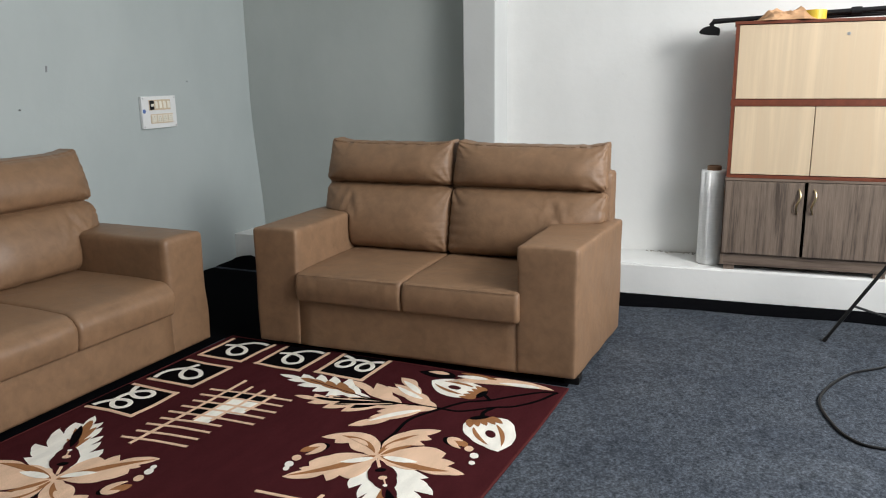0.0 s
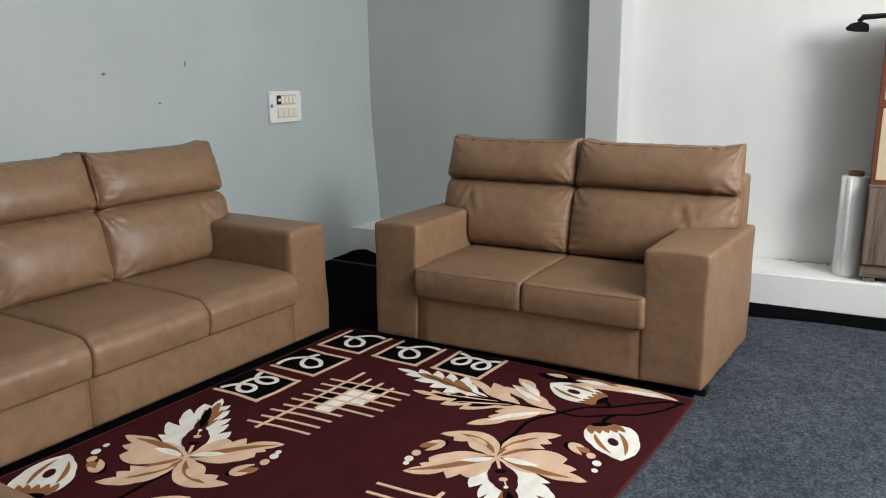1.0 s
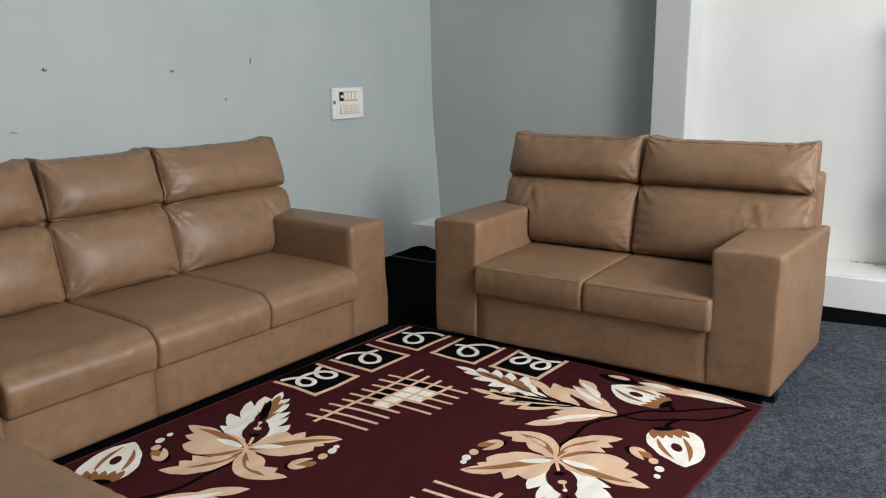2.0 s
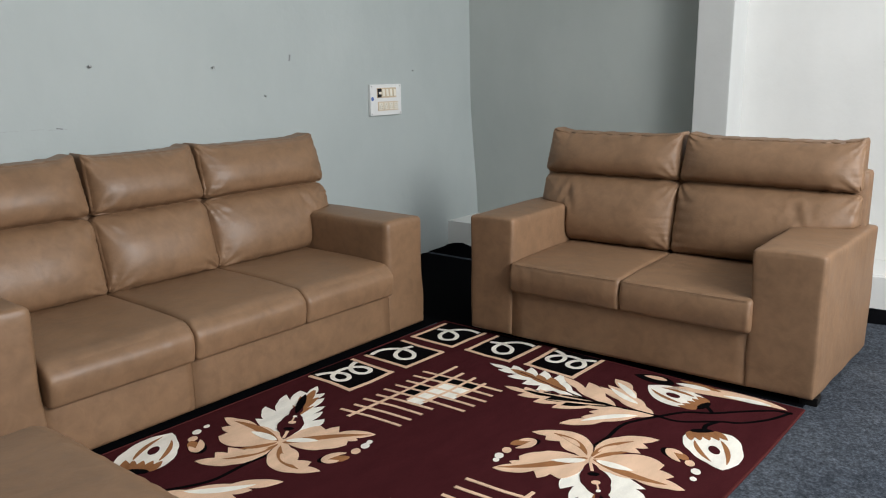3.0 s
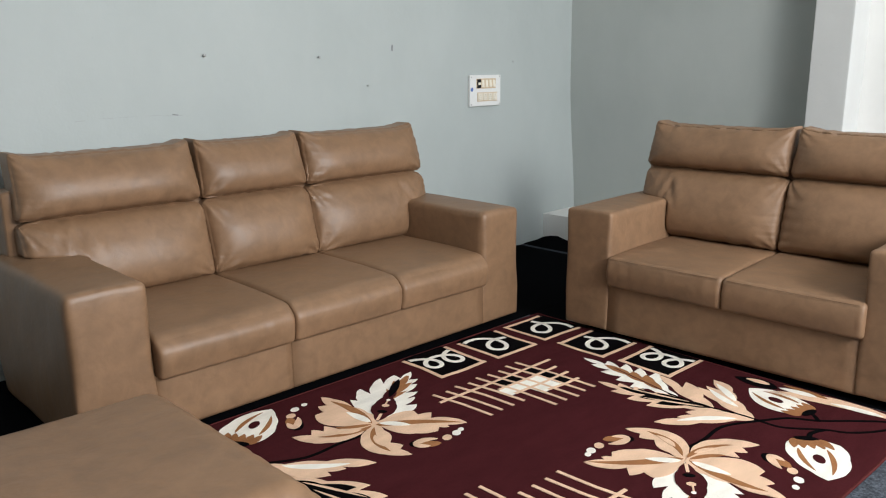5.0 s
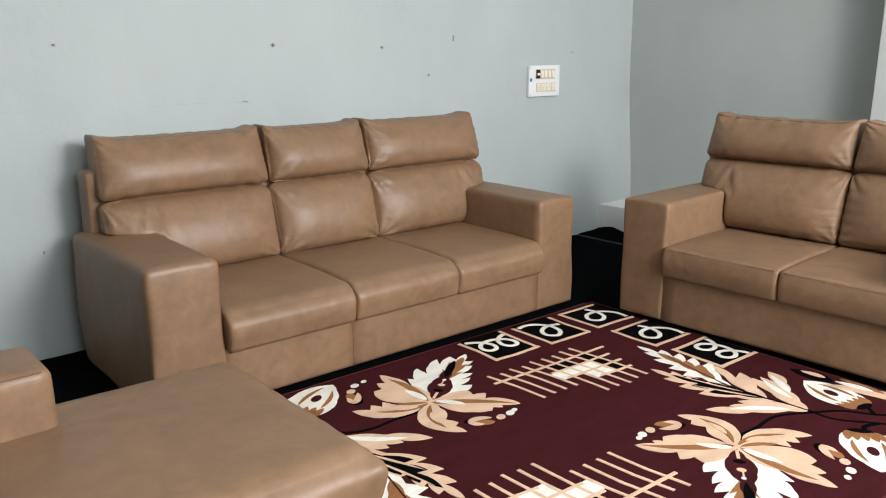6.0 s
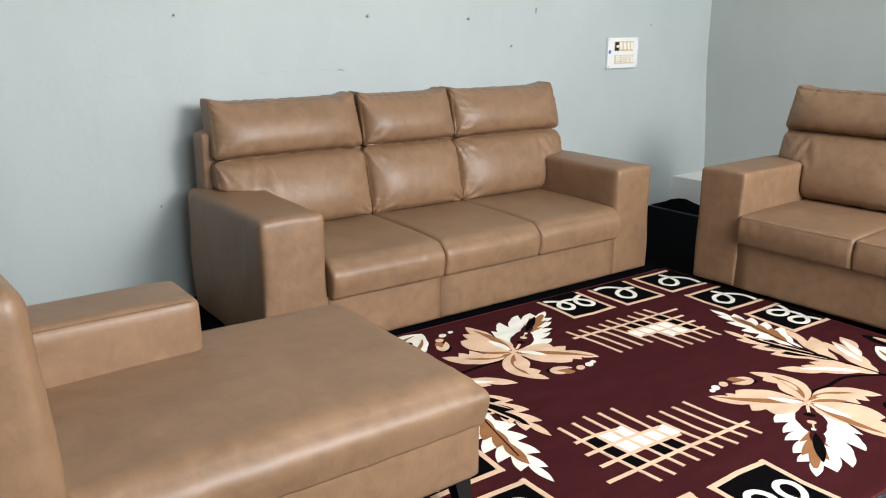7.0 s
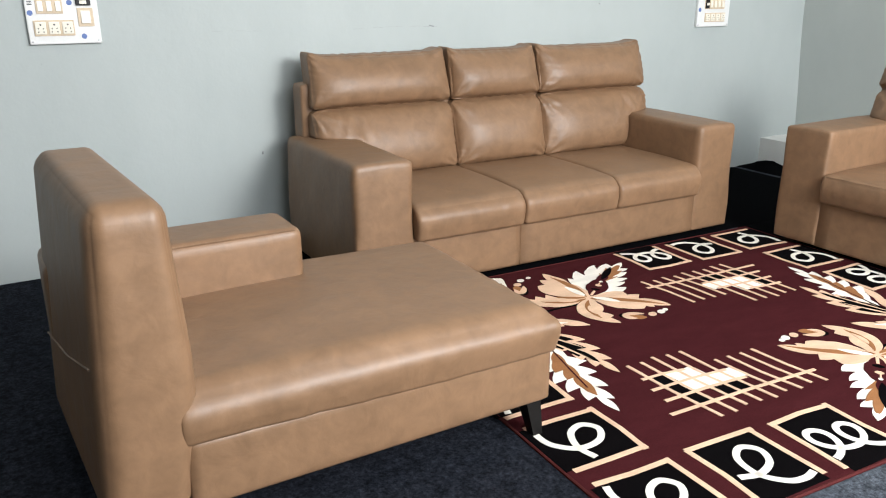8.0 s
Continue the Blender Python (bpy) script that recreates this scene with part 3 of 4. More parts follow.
def leaf(name, p0, p1, bend, wl, wr, mat, level, teeth_l=0, teeth_r=0, depth=0.4, peak=0.45, lean=0.9, blunt=0.0):
    """A leaf along a bent spine, wl and wr wide to its two sides, its edges cut into teeth that point forward."""
    spine, way = bezier(p0, p1, bend)

    def edge(width, teeth, sign):
        def full(t):
            k = min(max(t, 0.0), 1.0) ** (math.log(0.5) / math.log(peak))
            return width * max(0.0, math.sin(math.pi * k)) ** 0.75

        def at(t, w):
            t = min(max(t, 0.0), 1.0)
            p, d = spine(t), way(t)
            d = d / np.linalg.norm(d)
            return tuple(p + sign * w * np.array((-d[1], d[0])))

        if not teeth:
            return [at(i / 28, full(i / 28)) for i in range(29)]
        out, cut = [at(0, 0)], lean * 0.30 / teeth
        for j in range(teeth):
            ta, tb = j / teeth, (j + 1) / teeth
            wa = full(ta) * (1 - depth)
            wt = max(full(tb), full((ta + tb) / 2) * 0.55) if j < teeth - 1 else 0.0
            for q in range(6):                     # a full back, then a point that leans forward
                k = q / 6
                t = ta + (tb - ta + cut) * k
                w = wa + (wt - wa) * k ** 1.35 + 0.16 * full((ta + tb) / 2) * math.sin(math.pi * k)
                out.append(at(t, w))
            if j < teeth - 1:
                out.append(at(tb + cut, wt))
                out.append(at(tb + cut * 0.45, wt * (1 - depth * 0.55)))
        out.append(at(1, 0))
        return out

    return motif(name, edge(wl, teeth_l, 1), edge(wr, teeth_r, -1), mat, level)


def cut_leaf(name, p0, p1, bend, left, right, mat, level):
    """A leaf along a bent spine; left and right: its lobes' points and notches in turn, each as the share of the spine and the width there."""
    spine, way = bezier(p0, p1, bend)
    length = math.dist(p0, p1)

    def at(t, w, sign):
        d = way(min(max(t, 0.0), 1.0))
        d = d / np.linalg.norm(d)
        return tuple(spine(t) + sign * w * np.array((-d[1], d[0])))

    def edge(knots, sign):
        knots, out = [(0.0, 0.0), *knots, (1.0, 0.0)], []
        for (ta, wa), (tb, wb) in zip(knots, knots[1:]):
            swell = 0.10 * (tb - ta) * length if tb - ta > 0.05 else 0.0
            for q in range(6):
                k = q / 6
                out.append(at(ta + (tb - ta) * k, wa + (wb - wa) * k + swell * math.sin(math.pi * k), sign))
        return out + [at(1.0, 0.0, sign)]

    return motif(name, edge(left, 1), edge(right, -1), mat, level)


def ribbon(name, pts, width, mat, level):
    pts = [np.array(p, float) for p in pts]
    left, right = [], []
    for i, p in enumerate(pts):
        d = pts[min(i + 1, len(pts) - 1)] - pts[max(i - 1, 0)]
        d = d / np.linalg.norm(d)
        nrm = np.array((-d[1], d[0])) * width / 2
        left.append(tuple(p + nrm))
        right.append(tuple(p - nrm))
    return strip_motif(name, left, right, mat, level)


def blob(name, c, ru, rv, turn, mat, level):
    n, ca, sa = 12, math.cos(turn), math.sin(turn)
    left, right = [], []
    for i in range(n + 1):
        x = -math.cos(math.pi * i / n) * ru
        y = math.sin(math.pi * i / n) * rv
        left.append((c[0] + x * ca - y * sa, c[1] + x * sa + y * ca))
        right.append((c[0] + x * ca + y * sa, c[1] + x * sa - y * ca))
    return motif(name, left, right, mat, level)


def curve_points(ctrl, n=8):
    """Catmull-Rom through a few points."""
    c = [np.array(p, float) for p in ctrl]
    c = [2 * c[0] - c[1]] + c + [2 * c[-1] - c[-2]]
    out = []
    for i in range(1, len(c) - 2):
        for k in range(n):
            t = k / n
            out.append(0.5 * (2 * c[i] + (c[i + 1] - c[i - 1]) * t + (2 * c[i - 1] - 5 * c[i] + 4 * c[i + 1] - c[i + 2]) * t * t + (3 * c[i] - c[i - 1] - 3 * c[i + 1] + c[i + 2]) * t ** 3))
    return out + [c[-2]]


def flower():
    F = (0.276, -0.462)
    # the cream tongue first, then the four sand petals that overlap it
    cut_leaf("petal", F, (-0.135, -0.742), 0.0,
             [(0.35, 0.159), (0.35, 0.128), (0.45, 0.150), (0.57, 0.155), (0.49, 0.097), (0.66, 0.118), (0.81, 0.105), (0.70, 0.074), (0.90, 0.060), (0.85, 0.024)],
             [(0.25, 0.099), (0.38, 0.106), (0.34, 0.061), (0.51, 0.083), (0.46, 0.049), (0.61, 0.079), (0.57, 0.034), (0.76, 0.058), (0.73, 0.026), (0.86, 0.049), (0.83, 0.012)], PILE_CREAM, 1)
    leaf("petal_brown", (0.12, -0.575), (-0.095, -0.715), 0.0, 0.050, 0.042, PILE_BROWN, 3.2, 3, 3, 0.6, 0.45)
    cut_leaf("ovary", (0.266, -0.470), (-0.030, -0.700), 0.0, [(0.14, 0.024), (0.26, 0.046), (0.40, 0.042), (0.55, 0.025), (0.75, 0.016)], [(0.14, 0.030), (0.28, 0.047), (0.42, 0.038), (0.55, 0.014), (0.75, 0.012)], PILE_MAROON, 4.2)
    leaf("ovary_core", (0.100, -0.600), (-0.045, -0.712), 0.0, 0.017, 0.017, PILE_BLACK, 4.9, peak=0.5)
    blob("dot", (0.200, -0.520), 0.012, 0.020, 0.6, PILE_BLACK, 4.9)
    blob("dot", (0.158, -0.552), 0.012, 0.015, 0.6, PILE_SAND, 5.1)
    blob("dot", (0.118, -0.583), 0.008, 0.008, 0.6, PILE_CREAM, 5.1)
    ribbon("pistil", [(0.262, -0.474), (0.215, -0.508)], 0.011, PILE_SAND, 4.9)
    ribbon("pistil", [(0.152, -0.560), (0.124, -0.580)], 0.006, PILE_SAND, 4.7)
    cut_leaf("petal", F, (0.335, -0.195), -0.20, [(0.22, 0.019), (0.43, 0.029), (0.58, 0.002), (0.75, 0.027), (0.80, 0.0)], [(0.17, 0.044), (0.33, 0.075), (0.56, 0.089), (0.77, 0.060)], PILE_SAND, 2.2)
    cut_leaf("petal", F, (0.556, -0.582), 0.18, [(0.18, 0.021), (0.38, 0.055), (0.63, 0.058), (0.82, 0.042)], [(0.19, 0.009), (0.44, 0.027), (0.62, 0.071), (0.64, 0.030), (0.79, 0.048), (0.79, 0.010)], PILE_SAND, 2.2)
    cut_leaf("petal", F, (0.034, -0.236), 0.10,
             [(0.14, 0.045), (0.27, 0.076), (0.41, 0.085), (0.46, 0.051), (0.60, 0.069), (0.60, 0.022), (0.84, 0.027)],
             [(0.10, 0.053), (0.25, 0.090), (0.44, 0.097), (0.70, 0.078), (0.71, 0.047), (0.82, 0.043), (0.79, 0.026)], PILE_SAND, 2.6)
    cut_leaf("petal", F, (0.290, -0.790), -0.10,
             [(0.06, 0.062), (0.24, 0.128), (0.44, 0.153), (0.69, 0.127), (0.67, 0.087), (0.85, 0.068), (0.78, 0.040)],
             [(0.10, 0.030), (0.27, 0.022), (0.52, 0.012), (0.85, 0.014)], PILE_SAND, 2.8)
    # veins and pale strips
    leaf("petal_vein", (0.285, -0.452), (0.045, -0.245), 0.12, 0.012, 0.022, PILE_BROWN, 3.6, peak=0.30)
    leaf("petal_vein", (0.288, -0.470), (0.285, -0.735), -0.18, 0.024, 0.010, PILE_BROWN, 3.8, peak=0.42)
    leaf("petal_light", (0.270, -0.452), (0.196, -0.362), 0.06, 0.017, 0.014, PILE_CREAM, 4.4)
    leaf("petal_light", (0.286, -0.482), (0.300, -0.610), -0.08, 0.020, 0.014, PILE_CREAM, 4.4)
    leaf("petal_vein", (0.300, -0.440), (0.372, -0.262), -0.20, 0.006, 0.020, PILE_BROWN, 3.4, peak=0.5)
    leaf("petal_light", (0.338, -0.390), (0.366, -0.300), -0.15, 0.012, 0.012, PILE_SAND, 4.2)
    leaf("petal_vein", (0.300, -0.458), (0.490, -0.520), 0.20, 0.016, 0.006, PILE_BROWN, 3.4, peak=0.4)
    leaf("petal_vein", (0.295, -0.468), (0.405, -0.535), 0.10, 0.012, 0.010, PILE_BROWN, 3.4)
    leaf("petal_light", (0.345, -0.458), (0.430, -0.492), 0.10, 0.010, 0.008, PILE_SAND, 4.2)


def side_bud(x, y, turn, flip):
    """A small folded bud with three dots trailing from it."""
    ca, sa = math.cos(turn), math.sin(turn)

    def at(u, v):
        return (x + u * ca - flip * v * sa, y + u * sa + flip * v * ca)

    blob("bud_shadow", at(-0.012, 0.004), 0.048, 0.029, turn, PILE_BLACK, 1)
    leaf("bud", at(-0.036, -0.006), at(0.050, -0.012), 0.0, 0.020, 0.020, PILE_BROWN, 2, peak=0.6)
    leaf("bud_leaf", at(-0.046, -0.004), at(0.046, 0.020), 0.22 * flip, 0.018, 0.010, PILE_SAND, 3, peak=0.4)
    leaf("bud_leaf", at(-0.046, 0.0), at(0.010, -0.024), -0.15 * flip, 0.012, 0.012, PILE_SAND, 3, peak=0.4)


def rug_pattern():
    flower()
    side_bud(0.246, -0.222, 2.65, 1)
    for dots in (((0.165, -0.203), (0.117, -0.205), (0.087, -0.214)), ((0.465, -0.733), (0.424, -0.770), (0.374, -0.782))):
        for (u, v), r, mat in zip(dots, (0.021, 0.020, 0.014), (PILE_SAND, PILE_CREAM, PILE_CREAM)):
            blob("dot", (u, v), r, r * 0.78, 0.5, mat, 1)
    side_bud(0.490, -0.672, -2.0, -1)

    # stems
    ribbon("stem", curve_points([(0.276, -0.455), (0.345, -0.425), (0.461, -0.430), (0.60, -0.428), (0.735, -0.497)]), 0.015, PILE_BLACK, 1)
    ribbon("stem", curve_points([(0.735, -0.497), (0.831, -0.561), (0.888, -0.647), (0.965, -0.724), (1.050, -0.820), (1.064, -0.885)]), 0.015, PILE_BLACK, 1)
    ribbon("stem", curve_points([(0.735, -0.497), (0.745, -0.581), (0.830, -0.690), (0.868, -0.758), (0.957, -0.829), (1.073, -0.880)]), 0.014, PILE_BLACK, 1)
    ribbon("stem", curve_points([(0.830, -0.690), (0.768, -0.668), (0.715, -0.685)]), 0.018, PILE_BLACK, 1)
    ribbon("stem", curve_points([(0.888, -0.647), (0.920, -0.618), (0.942, -0.590)]), 0.016, PILE_BLACK, 1)

    # the feathery spray
    B = (0.735, -0.497)
    cut_leaf("leaf", (0.70, -0.20), (0.787, 0.325), -0.02,
             [(0.26, 0.027), (0.36, 0.077), (0.40, 0.028), (0.52, 0.070), (0.54, 0.025), (0.71, 0.055), (0.69, 0.011), (0.86, 0.030), (0.84, 0.004)],
             [(0.16, 0.030), (0.30, 0.075), (0.44, 0.132), (0.42, 0.060), (0.58, 0.108), (0.55, 0.050), (0.70, 0.093), (0.67, 0.038), (0.83, 0.056), (0.80, 0.020)], PILE_CREAM, 1)
    cut_leaf("leaf_brown", (0.722, -0.11), (0.785, 0.215), -0.02, [(0.30, 0.006), (0.60, 0.008)], [(0.22, 0.036), (0.45, 0.060), (0.42, 0.026), (0.62, 0.042), (0.60, 0.018), (0.82, 0.022)], PILE_BROWN, 2)
    ribbon("vein", curve_points([(0.716, -0.14), (0.752, 0.02), (0.782, 0.16)]), 0.006, PILE_MAROON, 2.6)
    cut_leaf("leaf", (0.715, -0.36), (0.615, 0.125), 0.02,
             [(0.25, 0.048), (0.50, 0.106), (0.48, 0.061), (0.67, 0.089), (0.64, 0.041), (0.83, 0.057), (0.79, 0.021)],
             [(0.28, 0.018), (0.52, 0.033), (0.54, 0.006), (0.71, 0.036), (0.70, 0.006), (0.84, 0.032), (0.83, 0.004)], PILE_SAND, 2.4)
    cut_leaf("leaf_black", (0.716, -0.33), (0.628, 0.035), 0.02,
             [(0.25, 0.030), (0.52, 0.074), (0.48, 0.030), (0.72, 0.052), (0.68, 0.016)], [(0.30, 0.014), (0.60, 0.024), (0.58, 0.004), (0.80, 0.024), (0.78, 0.004)], PILE_BLACK, 3.0)
    leaf("leaf_streak", (0.700, -0.30), (0.606, -0.085), 0.03, 0.005, 0.007, PILE_SAND, 3.5)
    leaf("leaf_streak", (0.700, -0.24), (0.640, 0.010), 0.02, 0.005, 0.006, PILE_SAND, 3.5)
    cut_leaf("leaf", (0.705, -0.34), (0.851, -0.016), 0.0, [(0.30, 0.026), (0.67, 0.023)], [(0.30, 0.030), (0.45, 0.058), (0.72, 0.058), (0.60, 0.010)], PILE_SAND, 2.0)
    cut_leaf("leaf", (0.735, -0.48), (0.962, -0.200), 0.0, [(0.17, 0.044), (0.44, 0.072), (0.83, 0.092), (0.69, 0.052), (0.85, 0.054), (0.71, 0.016)], [(0.20, 0.004), (0.45, 0.006), (0.66, 0.024), (0.84, 0.040)], PILE_SAND, 2.6)
    leaf("leaf_light", (0.790, -0.39), (0.868, -0.230), 0.05, 0.018, 0.012, PILE_CREAM, 3.2)
    leaf("leaf_light", (0.830, -0.36), (0.935, -0.225), -0.02, 0.014, 0.018, PILE_CREAM, 3.2)
    cut_leaf("leaf", (0.738, -0.485), (0.455, -0.236), -0.08, [(0.20, 0.012), (0.57, 0.030), (0.82, 0.036)], [(0.18, 0.040), (0.33, 0.062), (0.62, 0.060), (0.58, 0.034), (0.74, 0.022), (0.70, 0.006)], PILE_SAND, 2.8)
    leaf("leaf_light", (0.690, -0.435), (0.520, -0.290), -0.08, 0.012, 0.020, PILE_CREAM, 3.4)
    ribbon("vein", curve_points([B, (0.728, -0.40), (0.705, -0.28), (0.712, -0.14)]), 0.009, PILE_BLACK, 3.9)

    # two round buds
    for tail, tip, left, right in (((0.940, -0.590), (0.988, -0.337), [(0.02, 0.045), (0.14, 0.078), (0.50, 0.098), (0.80, 0.060)], [(0.02, 0.040), (0.28, 0.068), (0.60, 0.068), (0.82, 0.050)]),
                                   ((0.705, -0.670), (0.485, -0.835), [(0.0, 0.060), (0.11, 0.108), (0.49, 0.108), (0.86, 0.062)], [(0.04, 0.050), (0.21, 0.074), (0.53, 0.070), (0.82, 0.036)])):
        t0, t1 = np.array(tail), np.array(tip)

        def along(k, side=0.0):
            d = (t1 - t0) / np.linalg.norm(t1 - t0)
            return tuple(t0 + (t1 - t0) * k + side * np.array((-d[1], d[0])))

        cut_leaf("bud", tail, tip, 0.0, left, right, PILE_CREAM, 1)
        leaf("bud_ring", along(0.24, 0.055), along(0.88, 0.022), 0.16, 0.008, 0.010, PILE_BROWN, 2)
        leaf("bud_ring", along(0.24, -0.036), along(0.80, -0.020), -0.16, 0.010, 0.008, PILE_BROWN, 2)
        turn = math.atan2(t1[1] - t0[1], t1[0] - t0[0])
        blob("bud_eye", along(0.50, 0.012), 0.030, 0.018, turn, PILE_MAROON, 3)
        for side in (-0.046, -0.016, 0.016, 0.048, 0.076):
            leaf("bud_sepal", along(-0.02, side * 0.7), along(0.24, side * 1.05), 0, 0.016, 0.016, PILE_BROWN, 2, peak=0.4)
        blob("bud_shadow", along(-0.03, 0.008), 0.016, 0.040, turn, PILE_BLACK, 3)

    # the large bloom at the far corner
    leaf("petal", (1.085, -0.860), (1.000, -0.395), -0.13, 0.020, 0.055, PILE_SAND, 1, peak=0.5)
    leaf("petal_vein", (1.10, -0.60), (1.115, -0.42), 0.0, 0.012, 0.02, PILE_BROWN, 2)
    leaf("petal_light", (1.09, -0.56), (1.075, -0.42), 0.0, 0.016, 0.02, PILE_CREAM, 3)
    leaf("petal_light", (1.085, -0.80), (1.070, -0.62), 0.0, 0.012, 0.02, PILE_CREAM, 3)
    leaf("petal_black", (1.06, -0.42), (1.06, -0.24), 0.0, 0.035, 0.05, PILE_BLACK, 1)
    leaf("petal_vein", (1.08, -0.38), (1.075, -0.28), 0.0, 0.014, 0.02, PILE_SAND, 2)

    # the lattice: cross bars and long bars, a few cells filled
    pitch, u0, cols = 0.061, -0.563, 9
    rng = random.Random(4)
    for i in range(cols):
        u, va = u0 + i * pitch, (-0.097 if i < 5 else -0.217) + 0.008 * rng.uniform(-1, 1)
        vb = -0.492 + 0.010 * rng.uniform(-1, 1)
        ribbon("bar", [(u, va), (u + 0.010 + 0.003 * rng.uniform(-1, 1), (va + vb) / 2), (u + 0.034, vb)], 0.0135, PILE_SAND, 3)
    for (ua, va), (ub, vb) in (((-0.588, -0.203), (-0.405, -0.215)), ((-0.610, -0.275), (-0.282, -0.283)), ((-0.620, -0.347), (-0.262, -0.352)), ((-0.665, -0.418), (-0.010, -0.428))):
        ribbon("bar", [(ua, va), ((ua + ub) / 2, (va + vb) / 2 + 0.005), (ub, vb)], 0.0135, PILE_SAND, 3.4)

    def cell(i, row, mat):
        ua = u0 + i * pitch + 0.012
        va, vb = ((-0.208, -0.278), (-0.278, -0.348), (-0.348, -0.420))[row]
        ribbon("cell", [(ua + pitch / 2, va), (ua + pitch / 2 + 0.006, vb)], pitch, mat, 2)

    for i, row in ((1, 0), (2, 0), (1, 1), (2, 1), (3, 1), (4, 1)):
        cell(i, row, PILE_CREAM)
    for i, row in ((0, 0), (0, 1), (0, 2), (2, 2), (3, 2)):
        cell(i, row, PILE_BLACK)

    # the bordered squares with curls, round one corner
    def square(cu, cv, out, loops, seed, lean=1):
        """out: the way to the rug's edge."""
        rng = random.Random(seed)
        o = np.array(out, float)
        s = np.array((-o[1], o[0]))
        c = np.array((cu, cv))
        h = 0.121

        def at(a, b):
            return tuple(c + s * a * h + o * b * h)

        j = [rng.uniform(-0.05, 0.05) for _ in range(8)]
        ribbon("square", [at(-0.96, 0.155), at(0.96, 0.155)], 2.23 * h, PILE_BLACK, 1)
        ribbon("border", [at(-1.04 + j[0], 1.12), at(-0.99, 0.1), at(-1.0 + j[1], -1.06)], 0.0185, PILE_SAND, 2)
        ribbon("border", [at(1.04 + j[2], 1.10), at(1.0, 0.1), at(1.02 + j[3], -1.06)], 0.0185, PILE_SAND, 2.2)
        ribbon("border", [at(-1.08, -1.0 + j[4]), at(0.1, -1.02), at(1.10, -0.98 + j[5])], 0.0185, PILE_SAND, 2.5)
        if loops == 1:
            curl = ((0.88, 0.92), (0.52, 1.00), (0.08, 0.90), (-0.32, 0.42), (-0.26, -0.22), (0.16, -0.54), (0.50, -0.26), (0.30, 0.20), (-0.26, 0.42), (-0.80, 0.30))
            pts = [at(lean * a, b) for a, b in curve_points(curl, 9)]
        else:
            n, pts = 112, []
            for i in range(n + 1):
                k = i / n
                ph = 2 * math.pi * k * loops
                pts.append(at((k - 0.5) * 1.80 + 0.50 * math.sin(ph), 0.14 + 0.46 * math.cos(ph) + 0.10 * math.sin(3 * k + seed) + 0.25 * abs(2 * k - 1) ** 3))
        ribbon("curl", pts, 0.021, PILE_CREAM, 3)

    square(-0.993, -0.068, (-1, 0), 2, 6)
    square(-0.975, -0.392, (-1, 0), 1, 2, -1)
    square(-0.966, -0.715, (-1, 0), 1, 3, -1)
    square(-0.640, -0.711, (0, -1), 1, 4)
    square(-0.318, -0.722, (0, -1), 2, 5)


rug_pattern()


# ---------------------------------------------------------------- the cabinet on the ledge
CREAM_LAM = wood("cream_laminate", (0.66, 0.50, 0.33), (0.78, 0.62, 0.43), "z", 0.38, 9)
RED_EDGE = plain("red_brown_edge_band", (0.17, 0.045, 0.022), 0.4, grain=30, vary=0.2)
GREY_OAK = wood("grey_brown_laminate", (0.040, 0.028, 0.022), (0.270, 0.205, 0.160), "z", 0.42, 40)
GREY_OAK_FLAT = wood("grey_brown_laminate_flat", (0.062, 0.043, 0.033), (0.245, 0.185, 0.145), "y", 0.42, 34)
BRASS = plain("worn_brass", (0.62, 0.50, 0.30), 0.28, 1.0)
STEEL = plain("dull_steel", (0.45, 0.45, 0.46), 0.35, 1.0)
CARD = plain("brown_card", (0.20, 0.105, 0.055), 0.8)
WHITE_PLASTIC = plain("white_plastic", (0.74, 0.745, 0.74), 0.35, vary=0.03)
BEIGE_PLASTIC = plain("beige_plastic", (0.60, 0.48, 0.34), 0.4, vary=0.06)
IVORY = plain("ivory_switch", (0.80, 0.76, 0.66), 0.3, vary=0.03)
BLUE_STICKER = plain("blue_sticker", (0.10, 0.17, 0.42), 0.5)
TAPE_YELLOW = plain("yellow_tape", (0.80, 0.56, 0.06), 0.35)
CLOTH_TAN = plain("tan_offcut", (0.62, 0.36, 0.19), 0.75, grain=20, vary=0.15)


def film_material():
    m, nt, p = material("stretch_film")
    g = noise_node(nt, 16, 4, 0.6, stretch=(1, 1, 5))
    nt.links.new(ramp(nt, g, [(0.3, (0.86, 0.87, 0.86)), (0.7, (0.95, 0.95, 0.94))]), p.inputs["Base Color"])
    p.inputs["Roughness"].default_value = 0.38
    p.inputs["Coat Weight"].default_value = 0.25
    p.inputs["Coat Roughness"].default_value = 0.12
    bump(nt, p, g, 0.35, 0.004)
    return m


FILM = film_material()


def handle_bm(y, z0, z1, flip):
    """A wavy pull with two fixings."""
    pts = []
    for i in range(15):
        k = i / 14
        pts.append((-0.006 - 0.022 * math.sin(math.pi * k) ** 0.6, y + flip * 0.009 * math.sin(2 * math.pi * k), z0 + (z1 - z0) * k))
    return tube_bm(pts, [0.0045 + 0.0018 * math.sin(math.pi * i / 14) for i in range(15)], 8)


def shifted(bm, v):
    bm.transform(Matrix.Translation(v))
    return bm


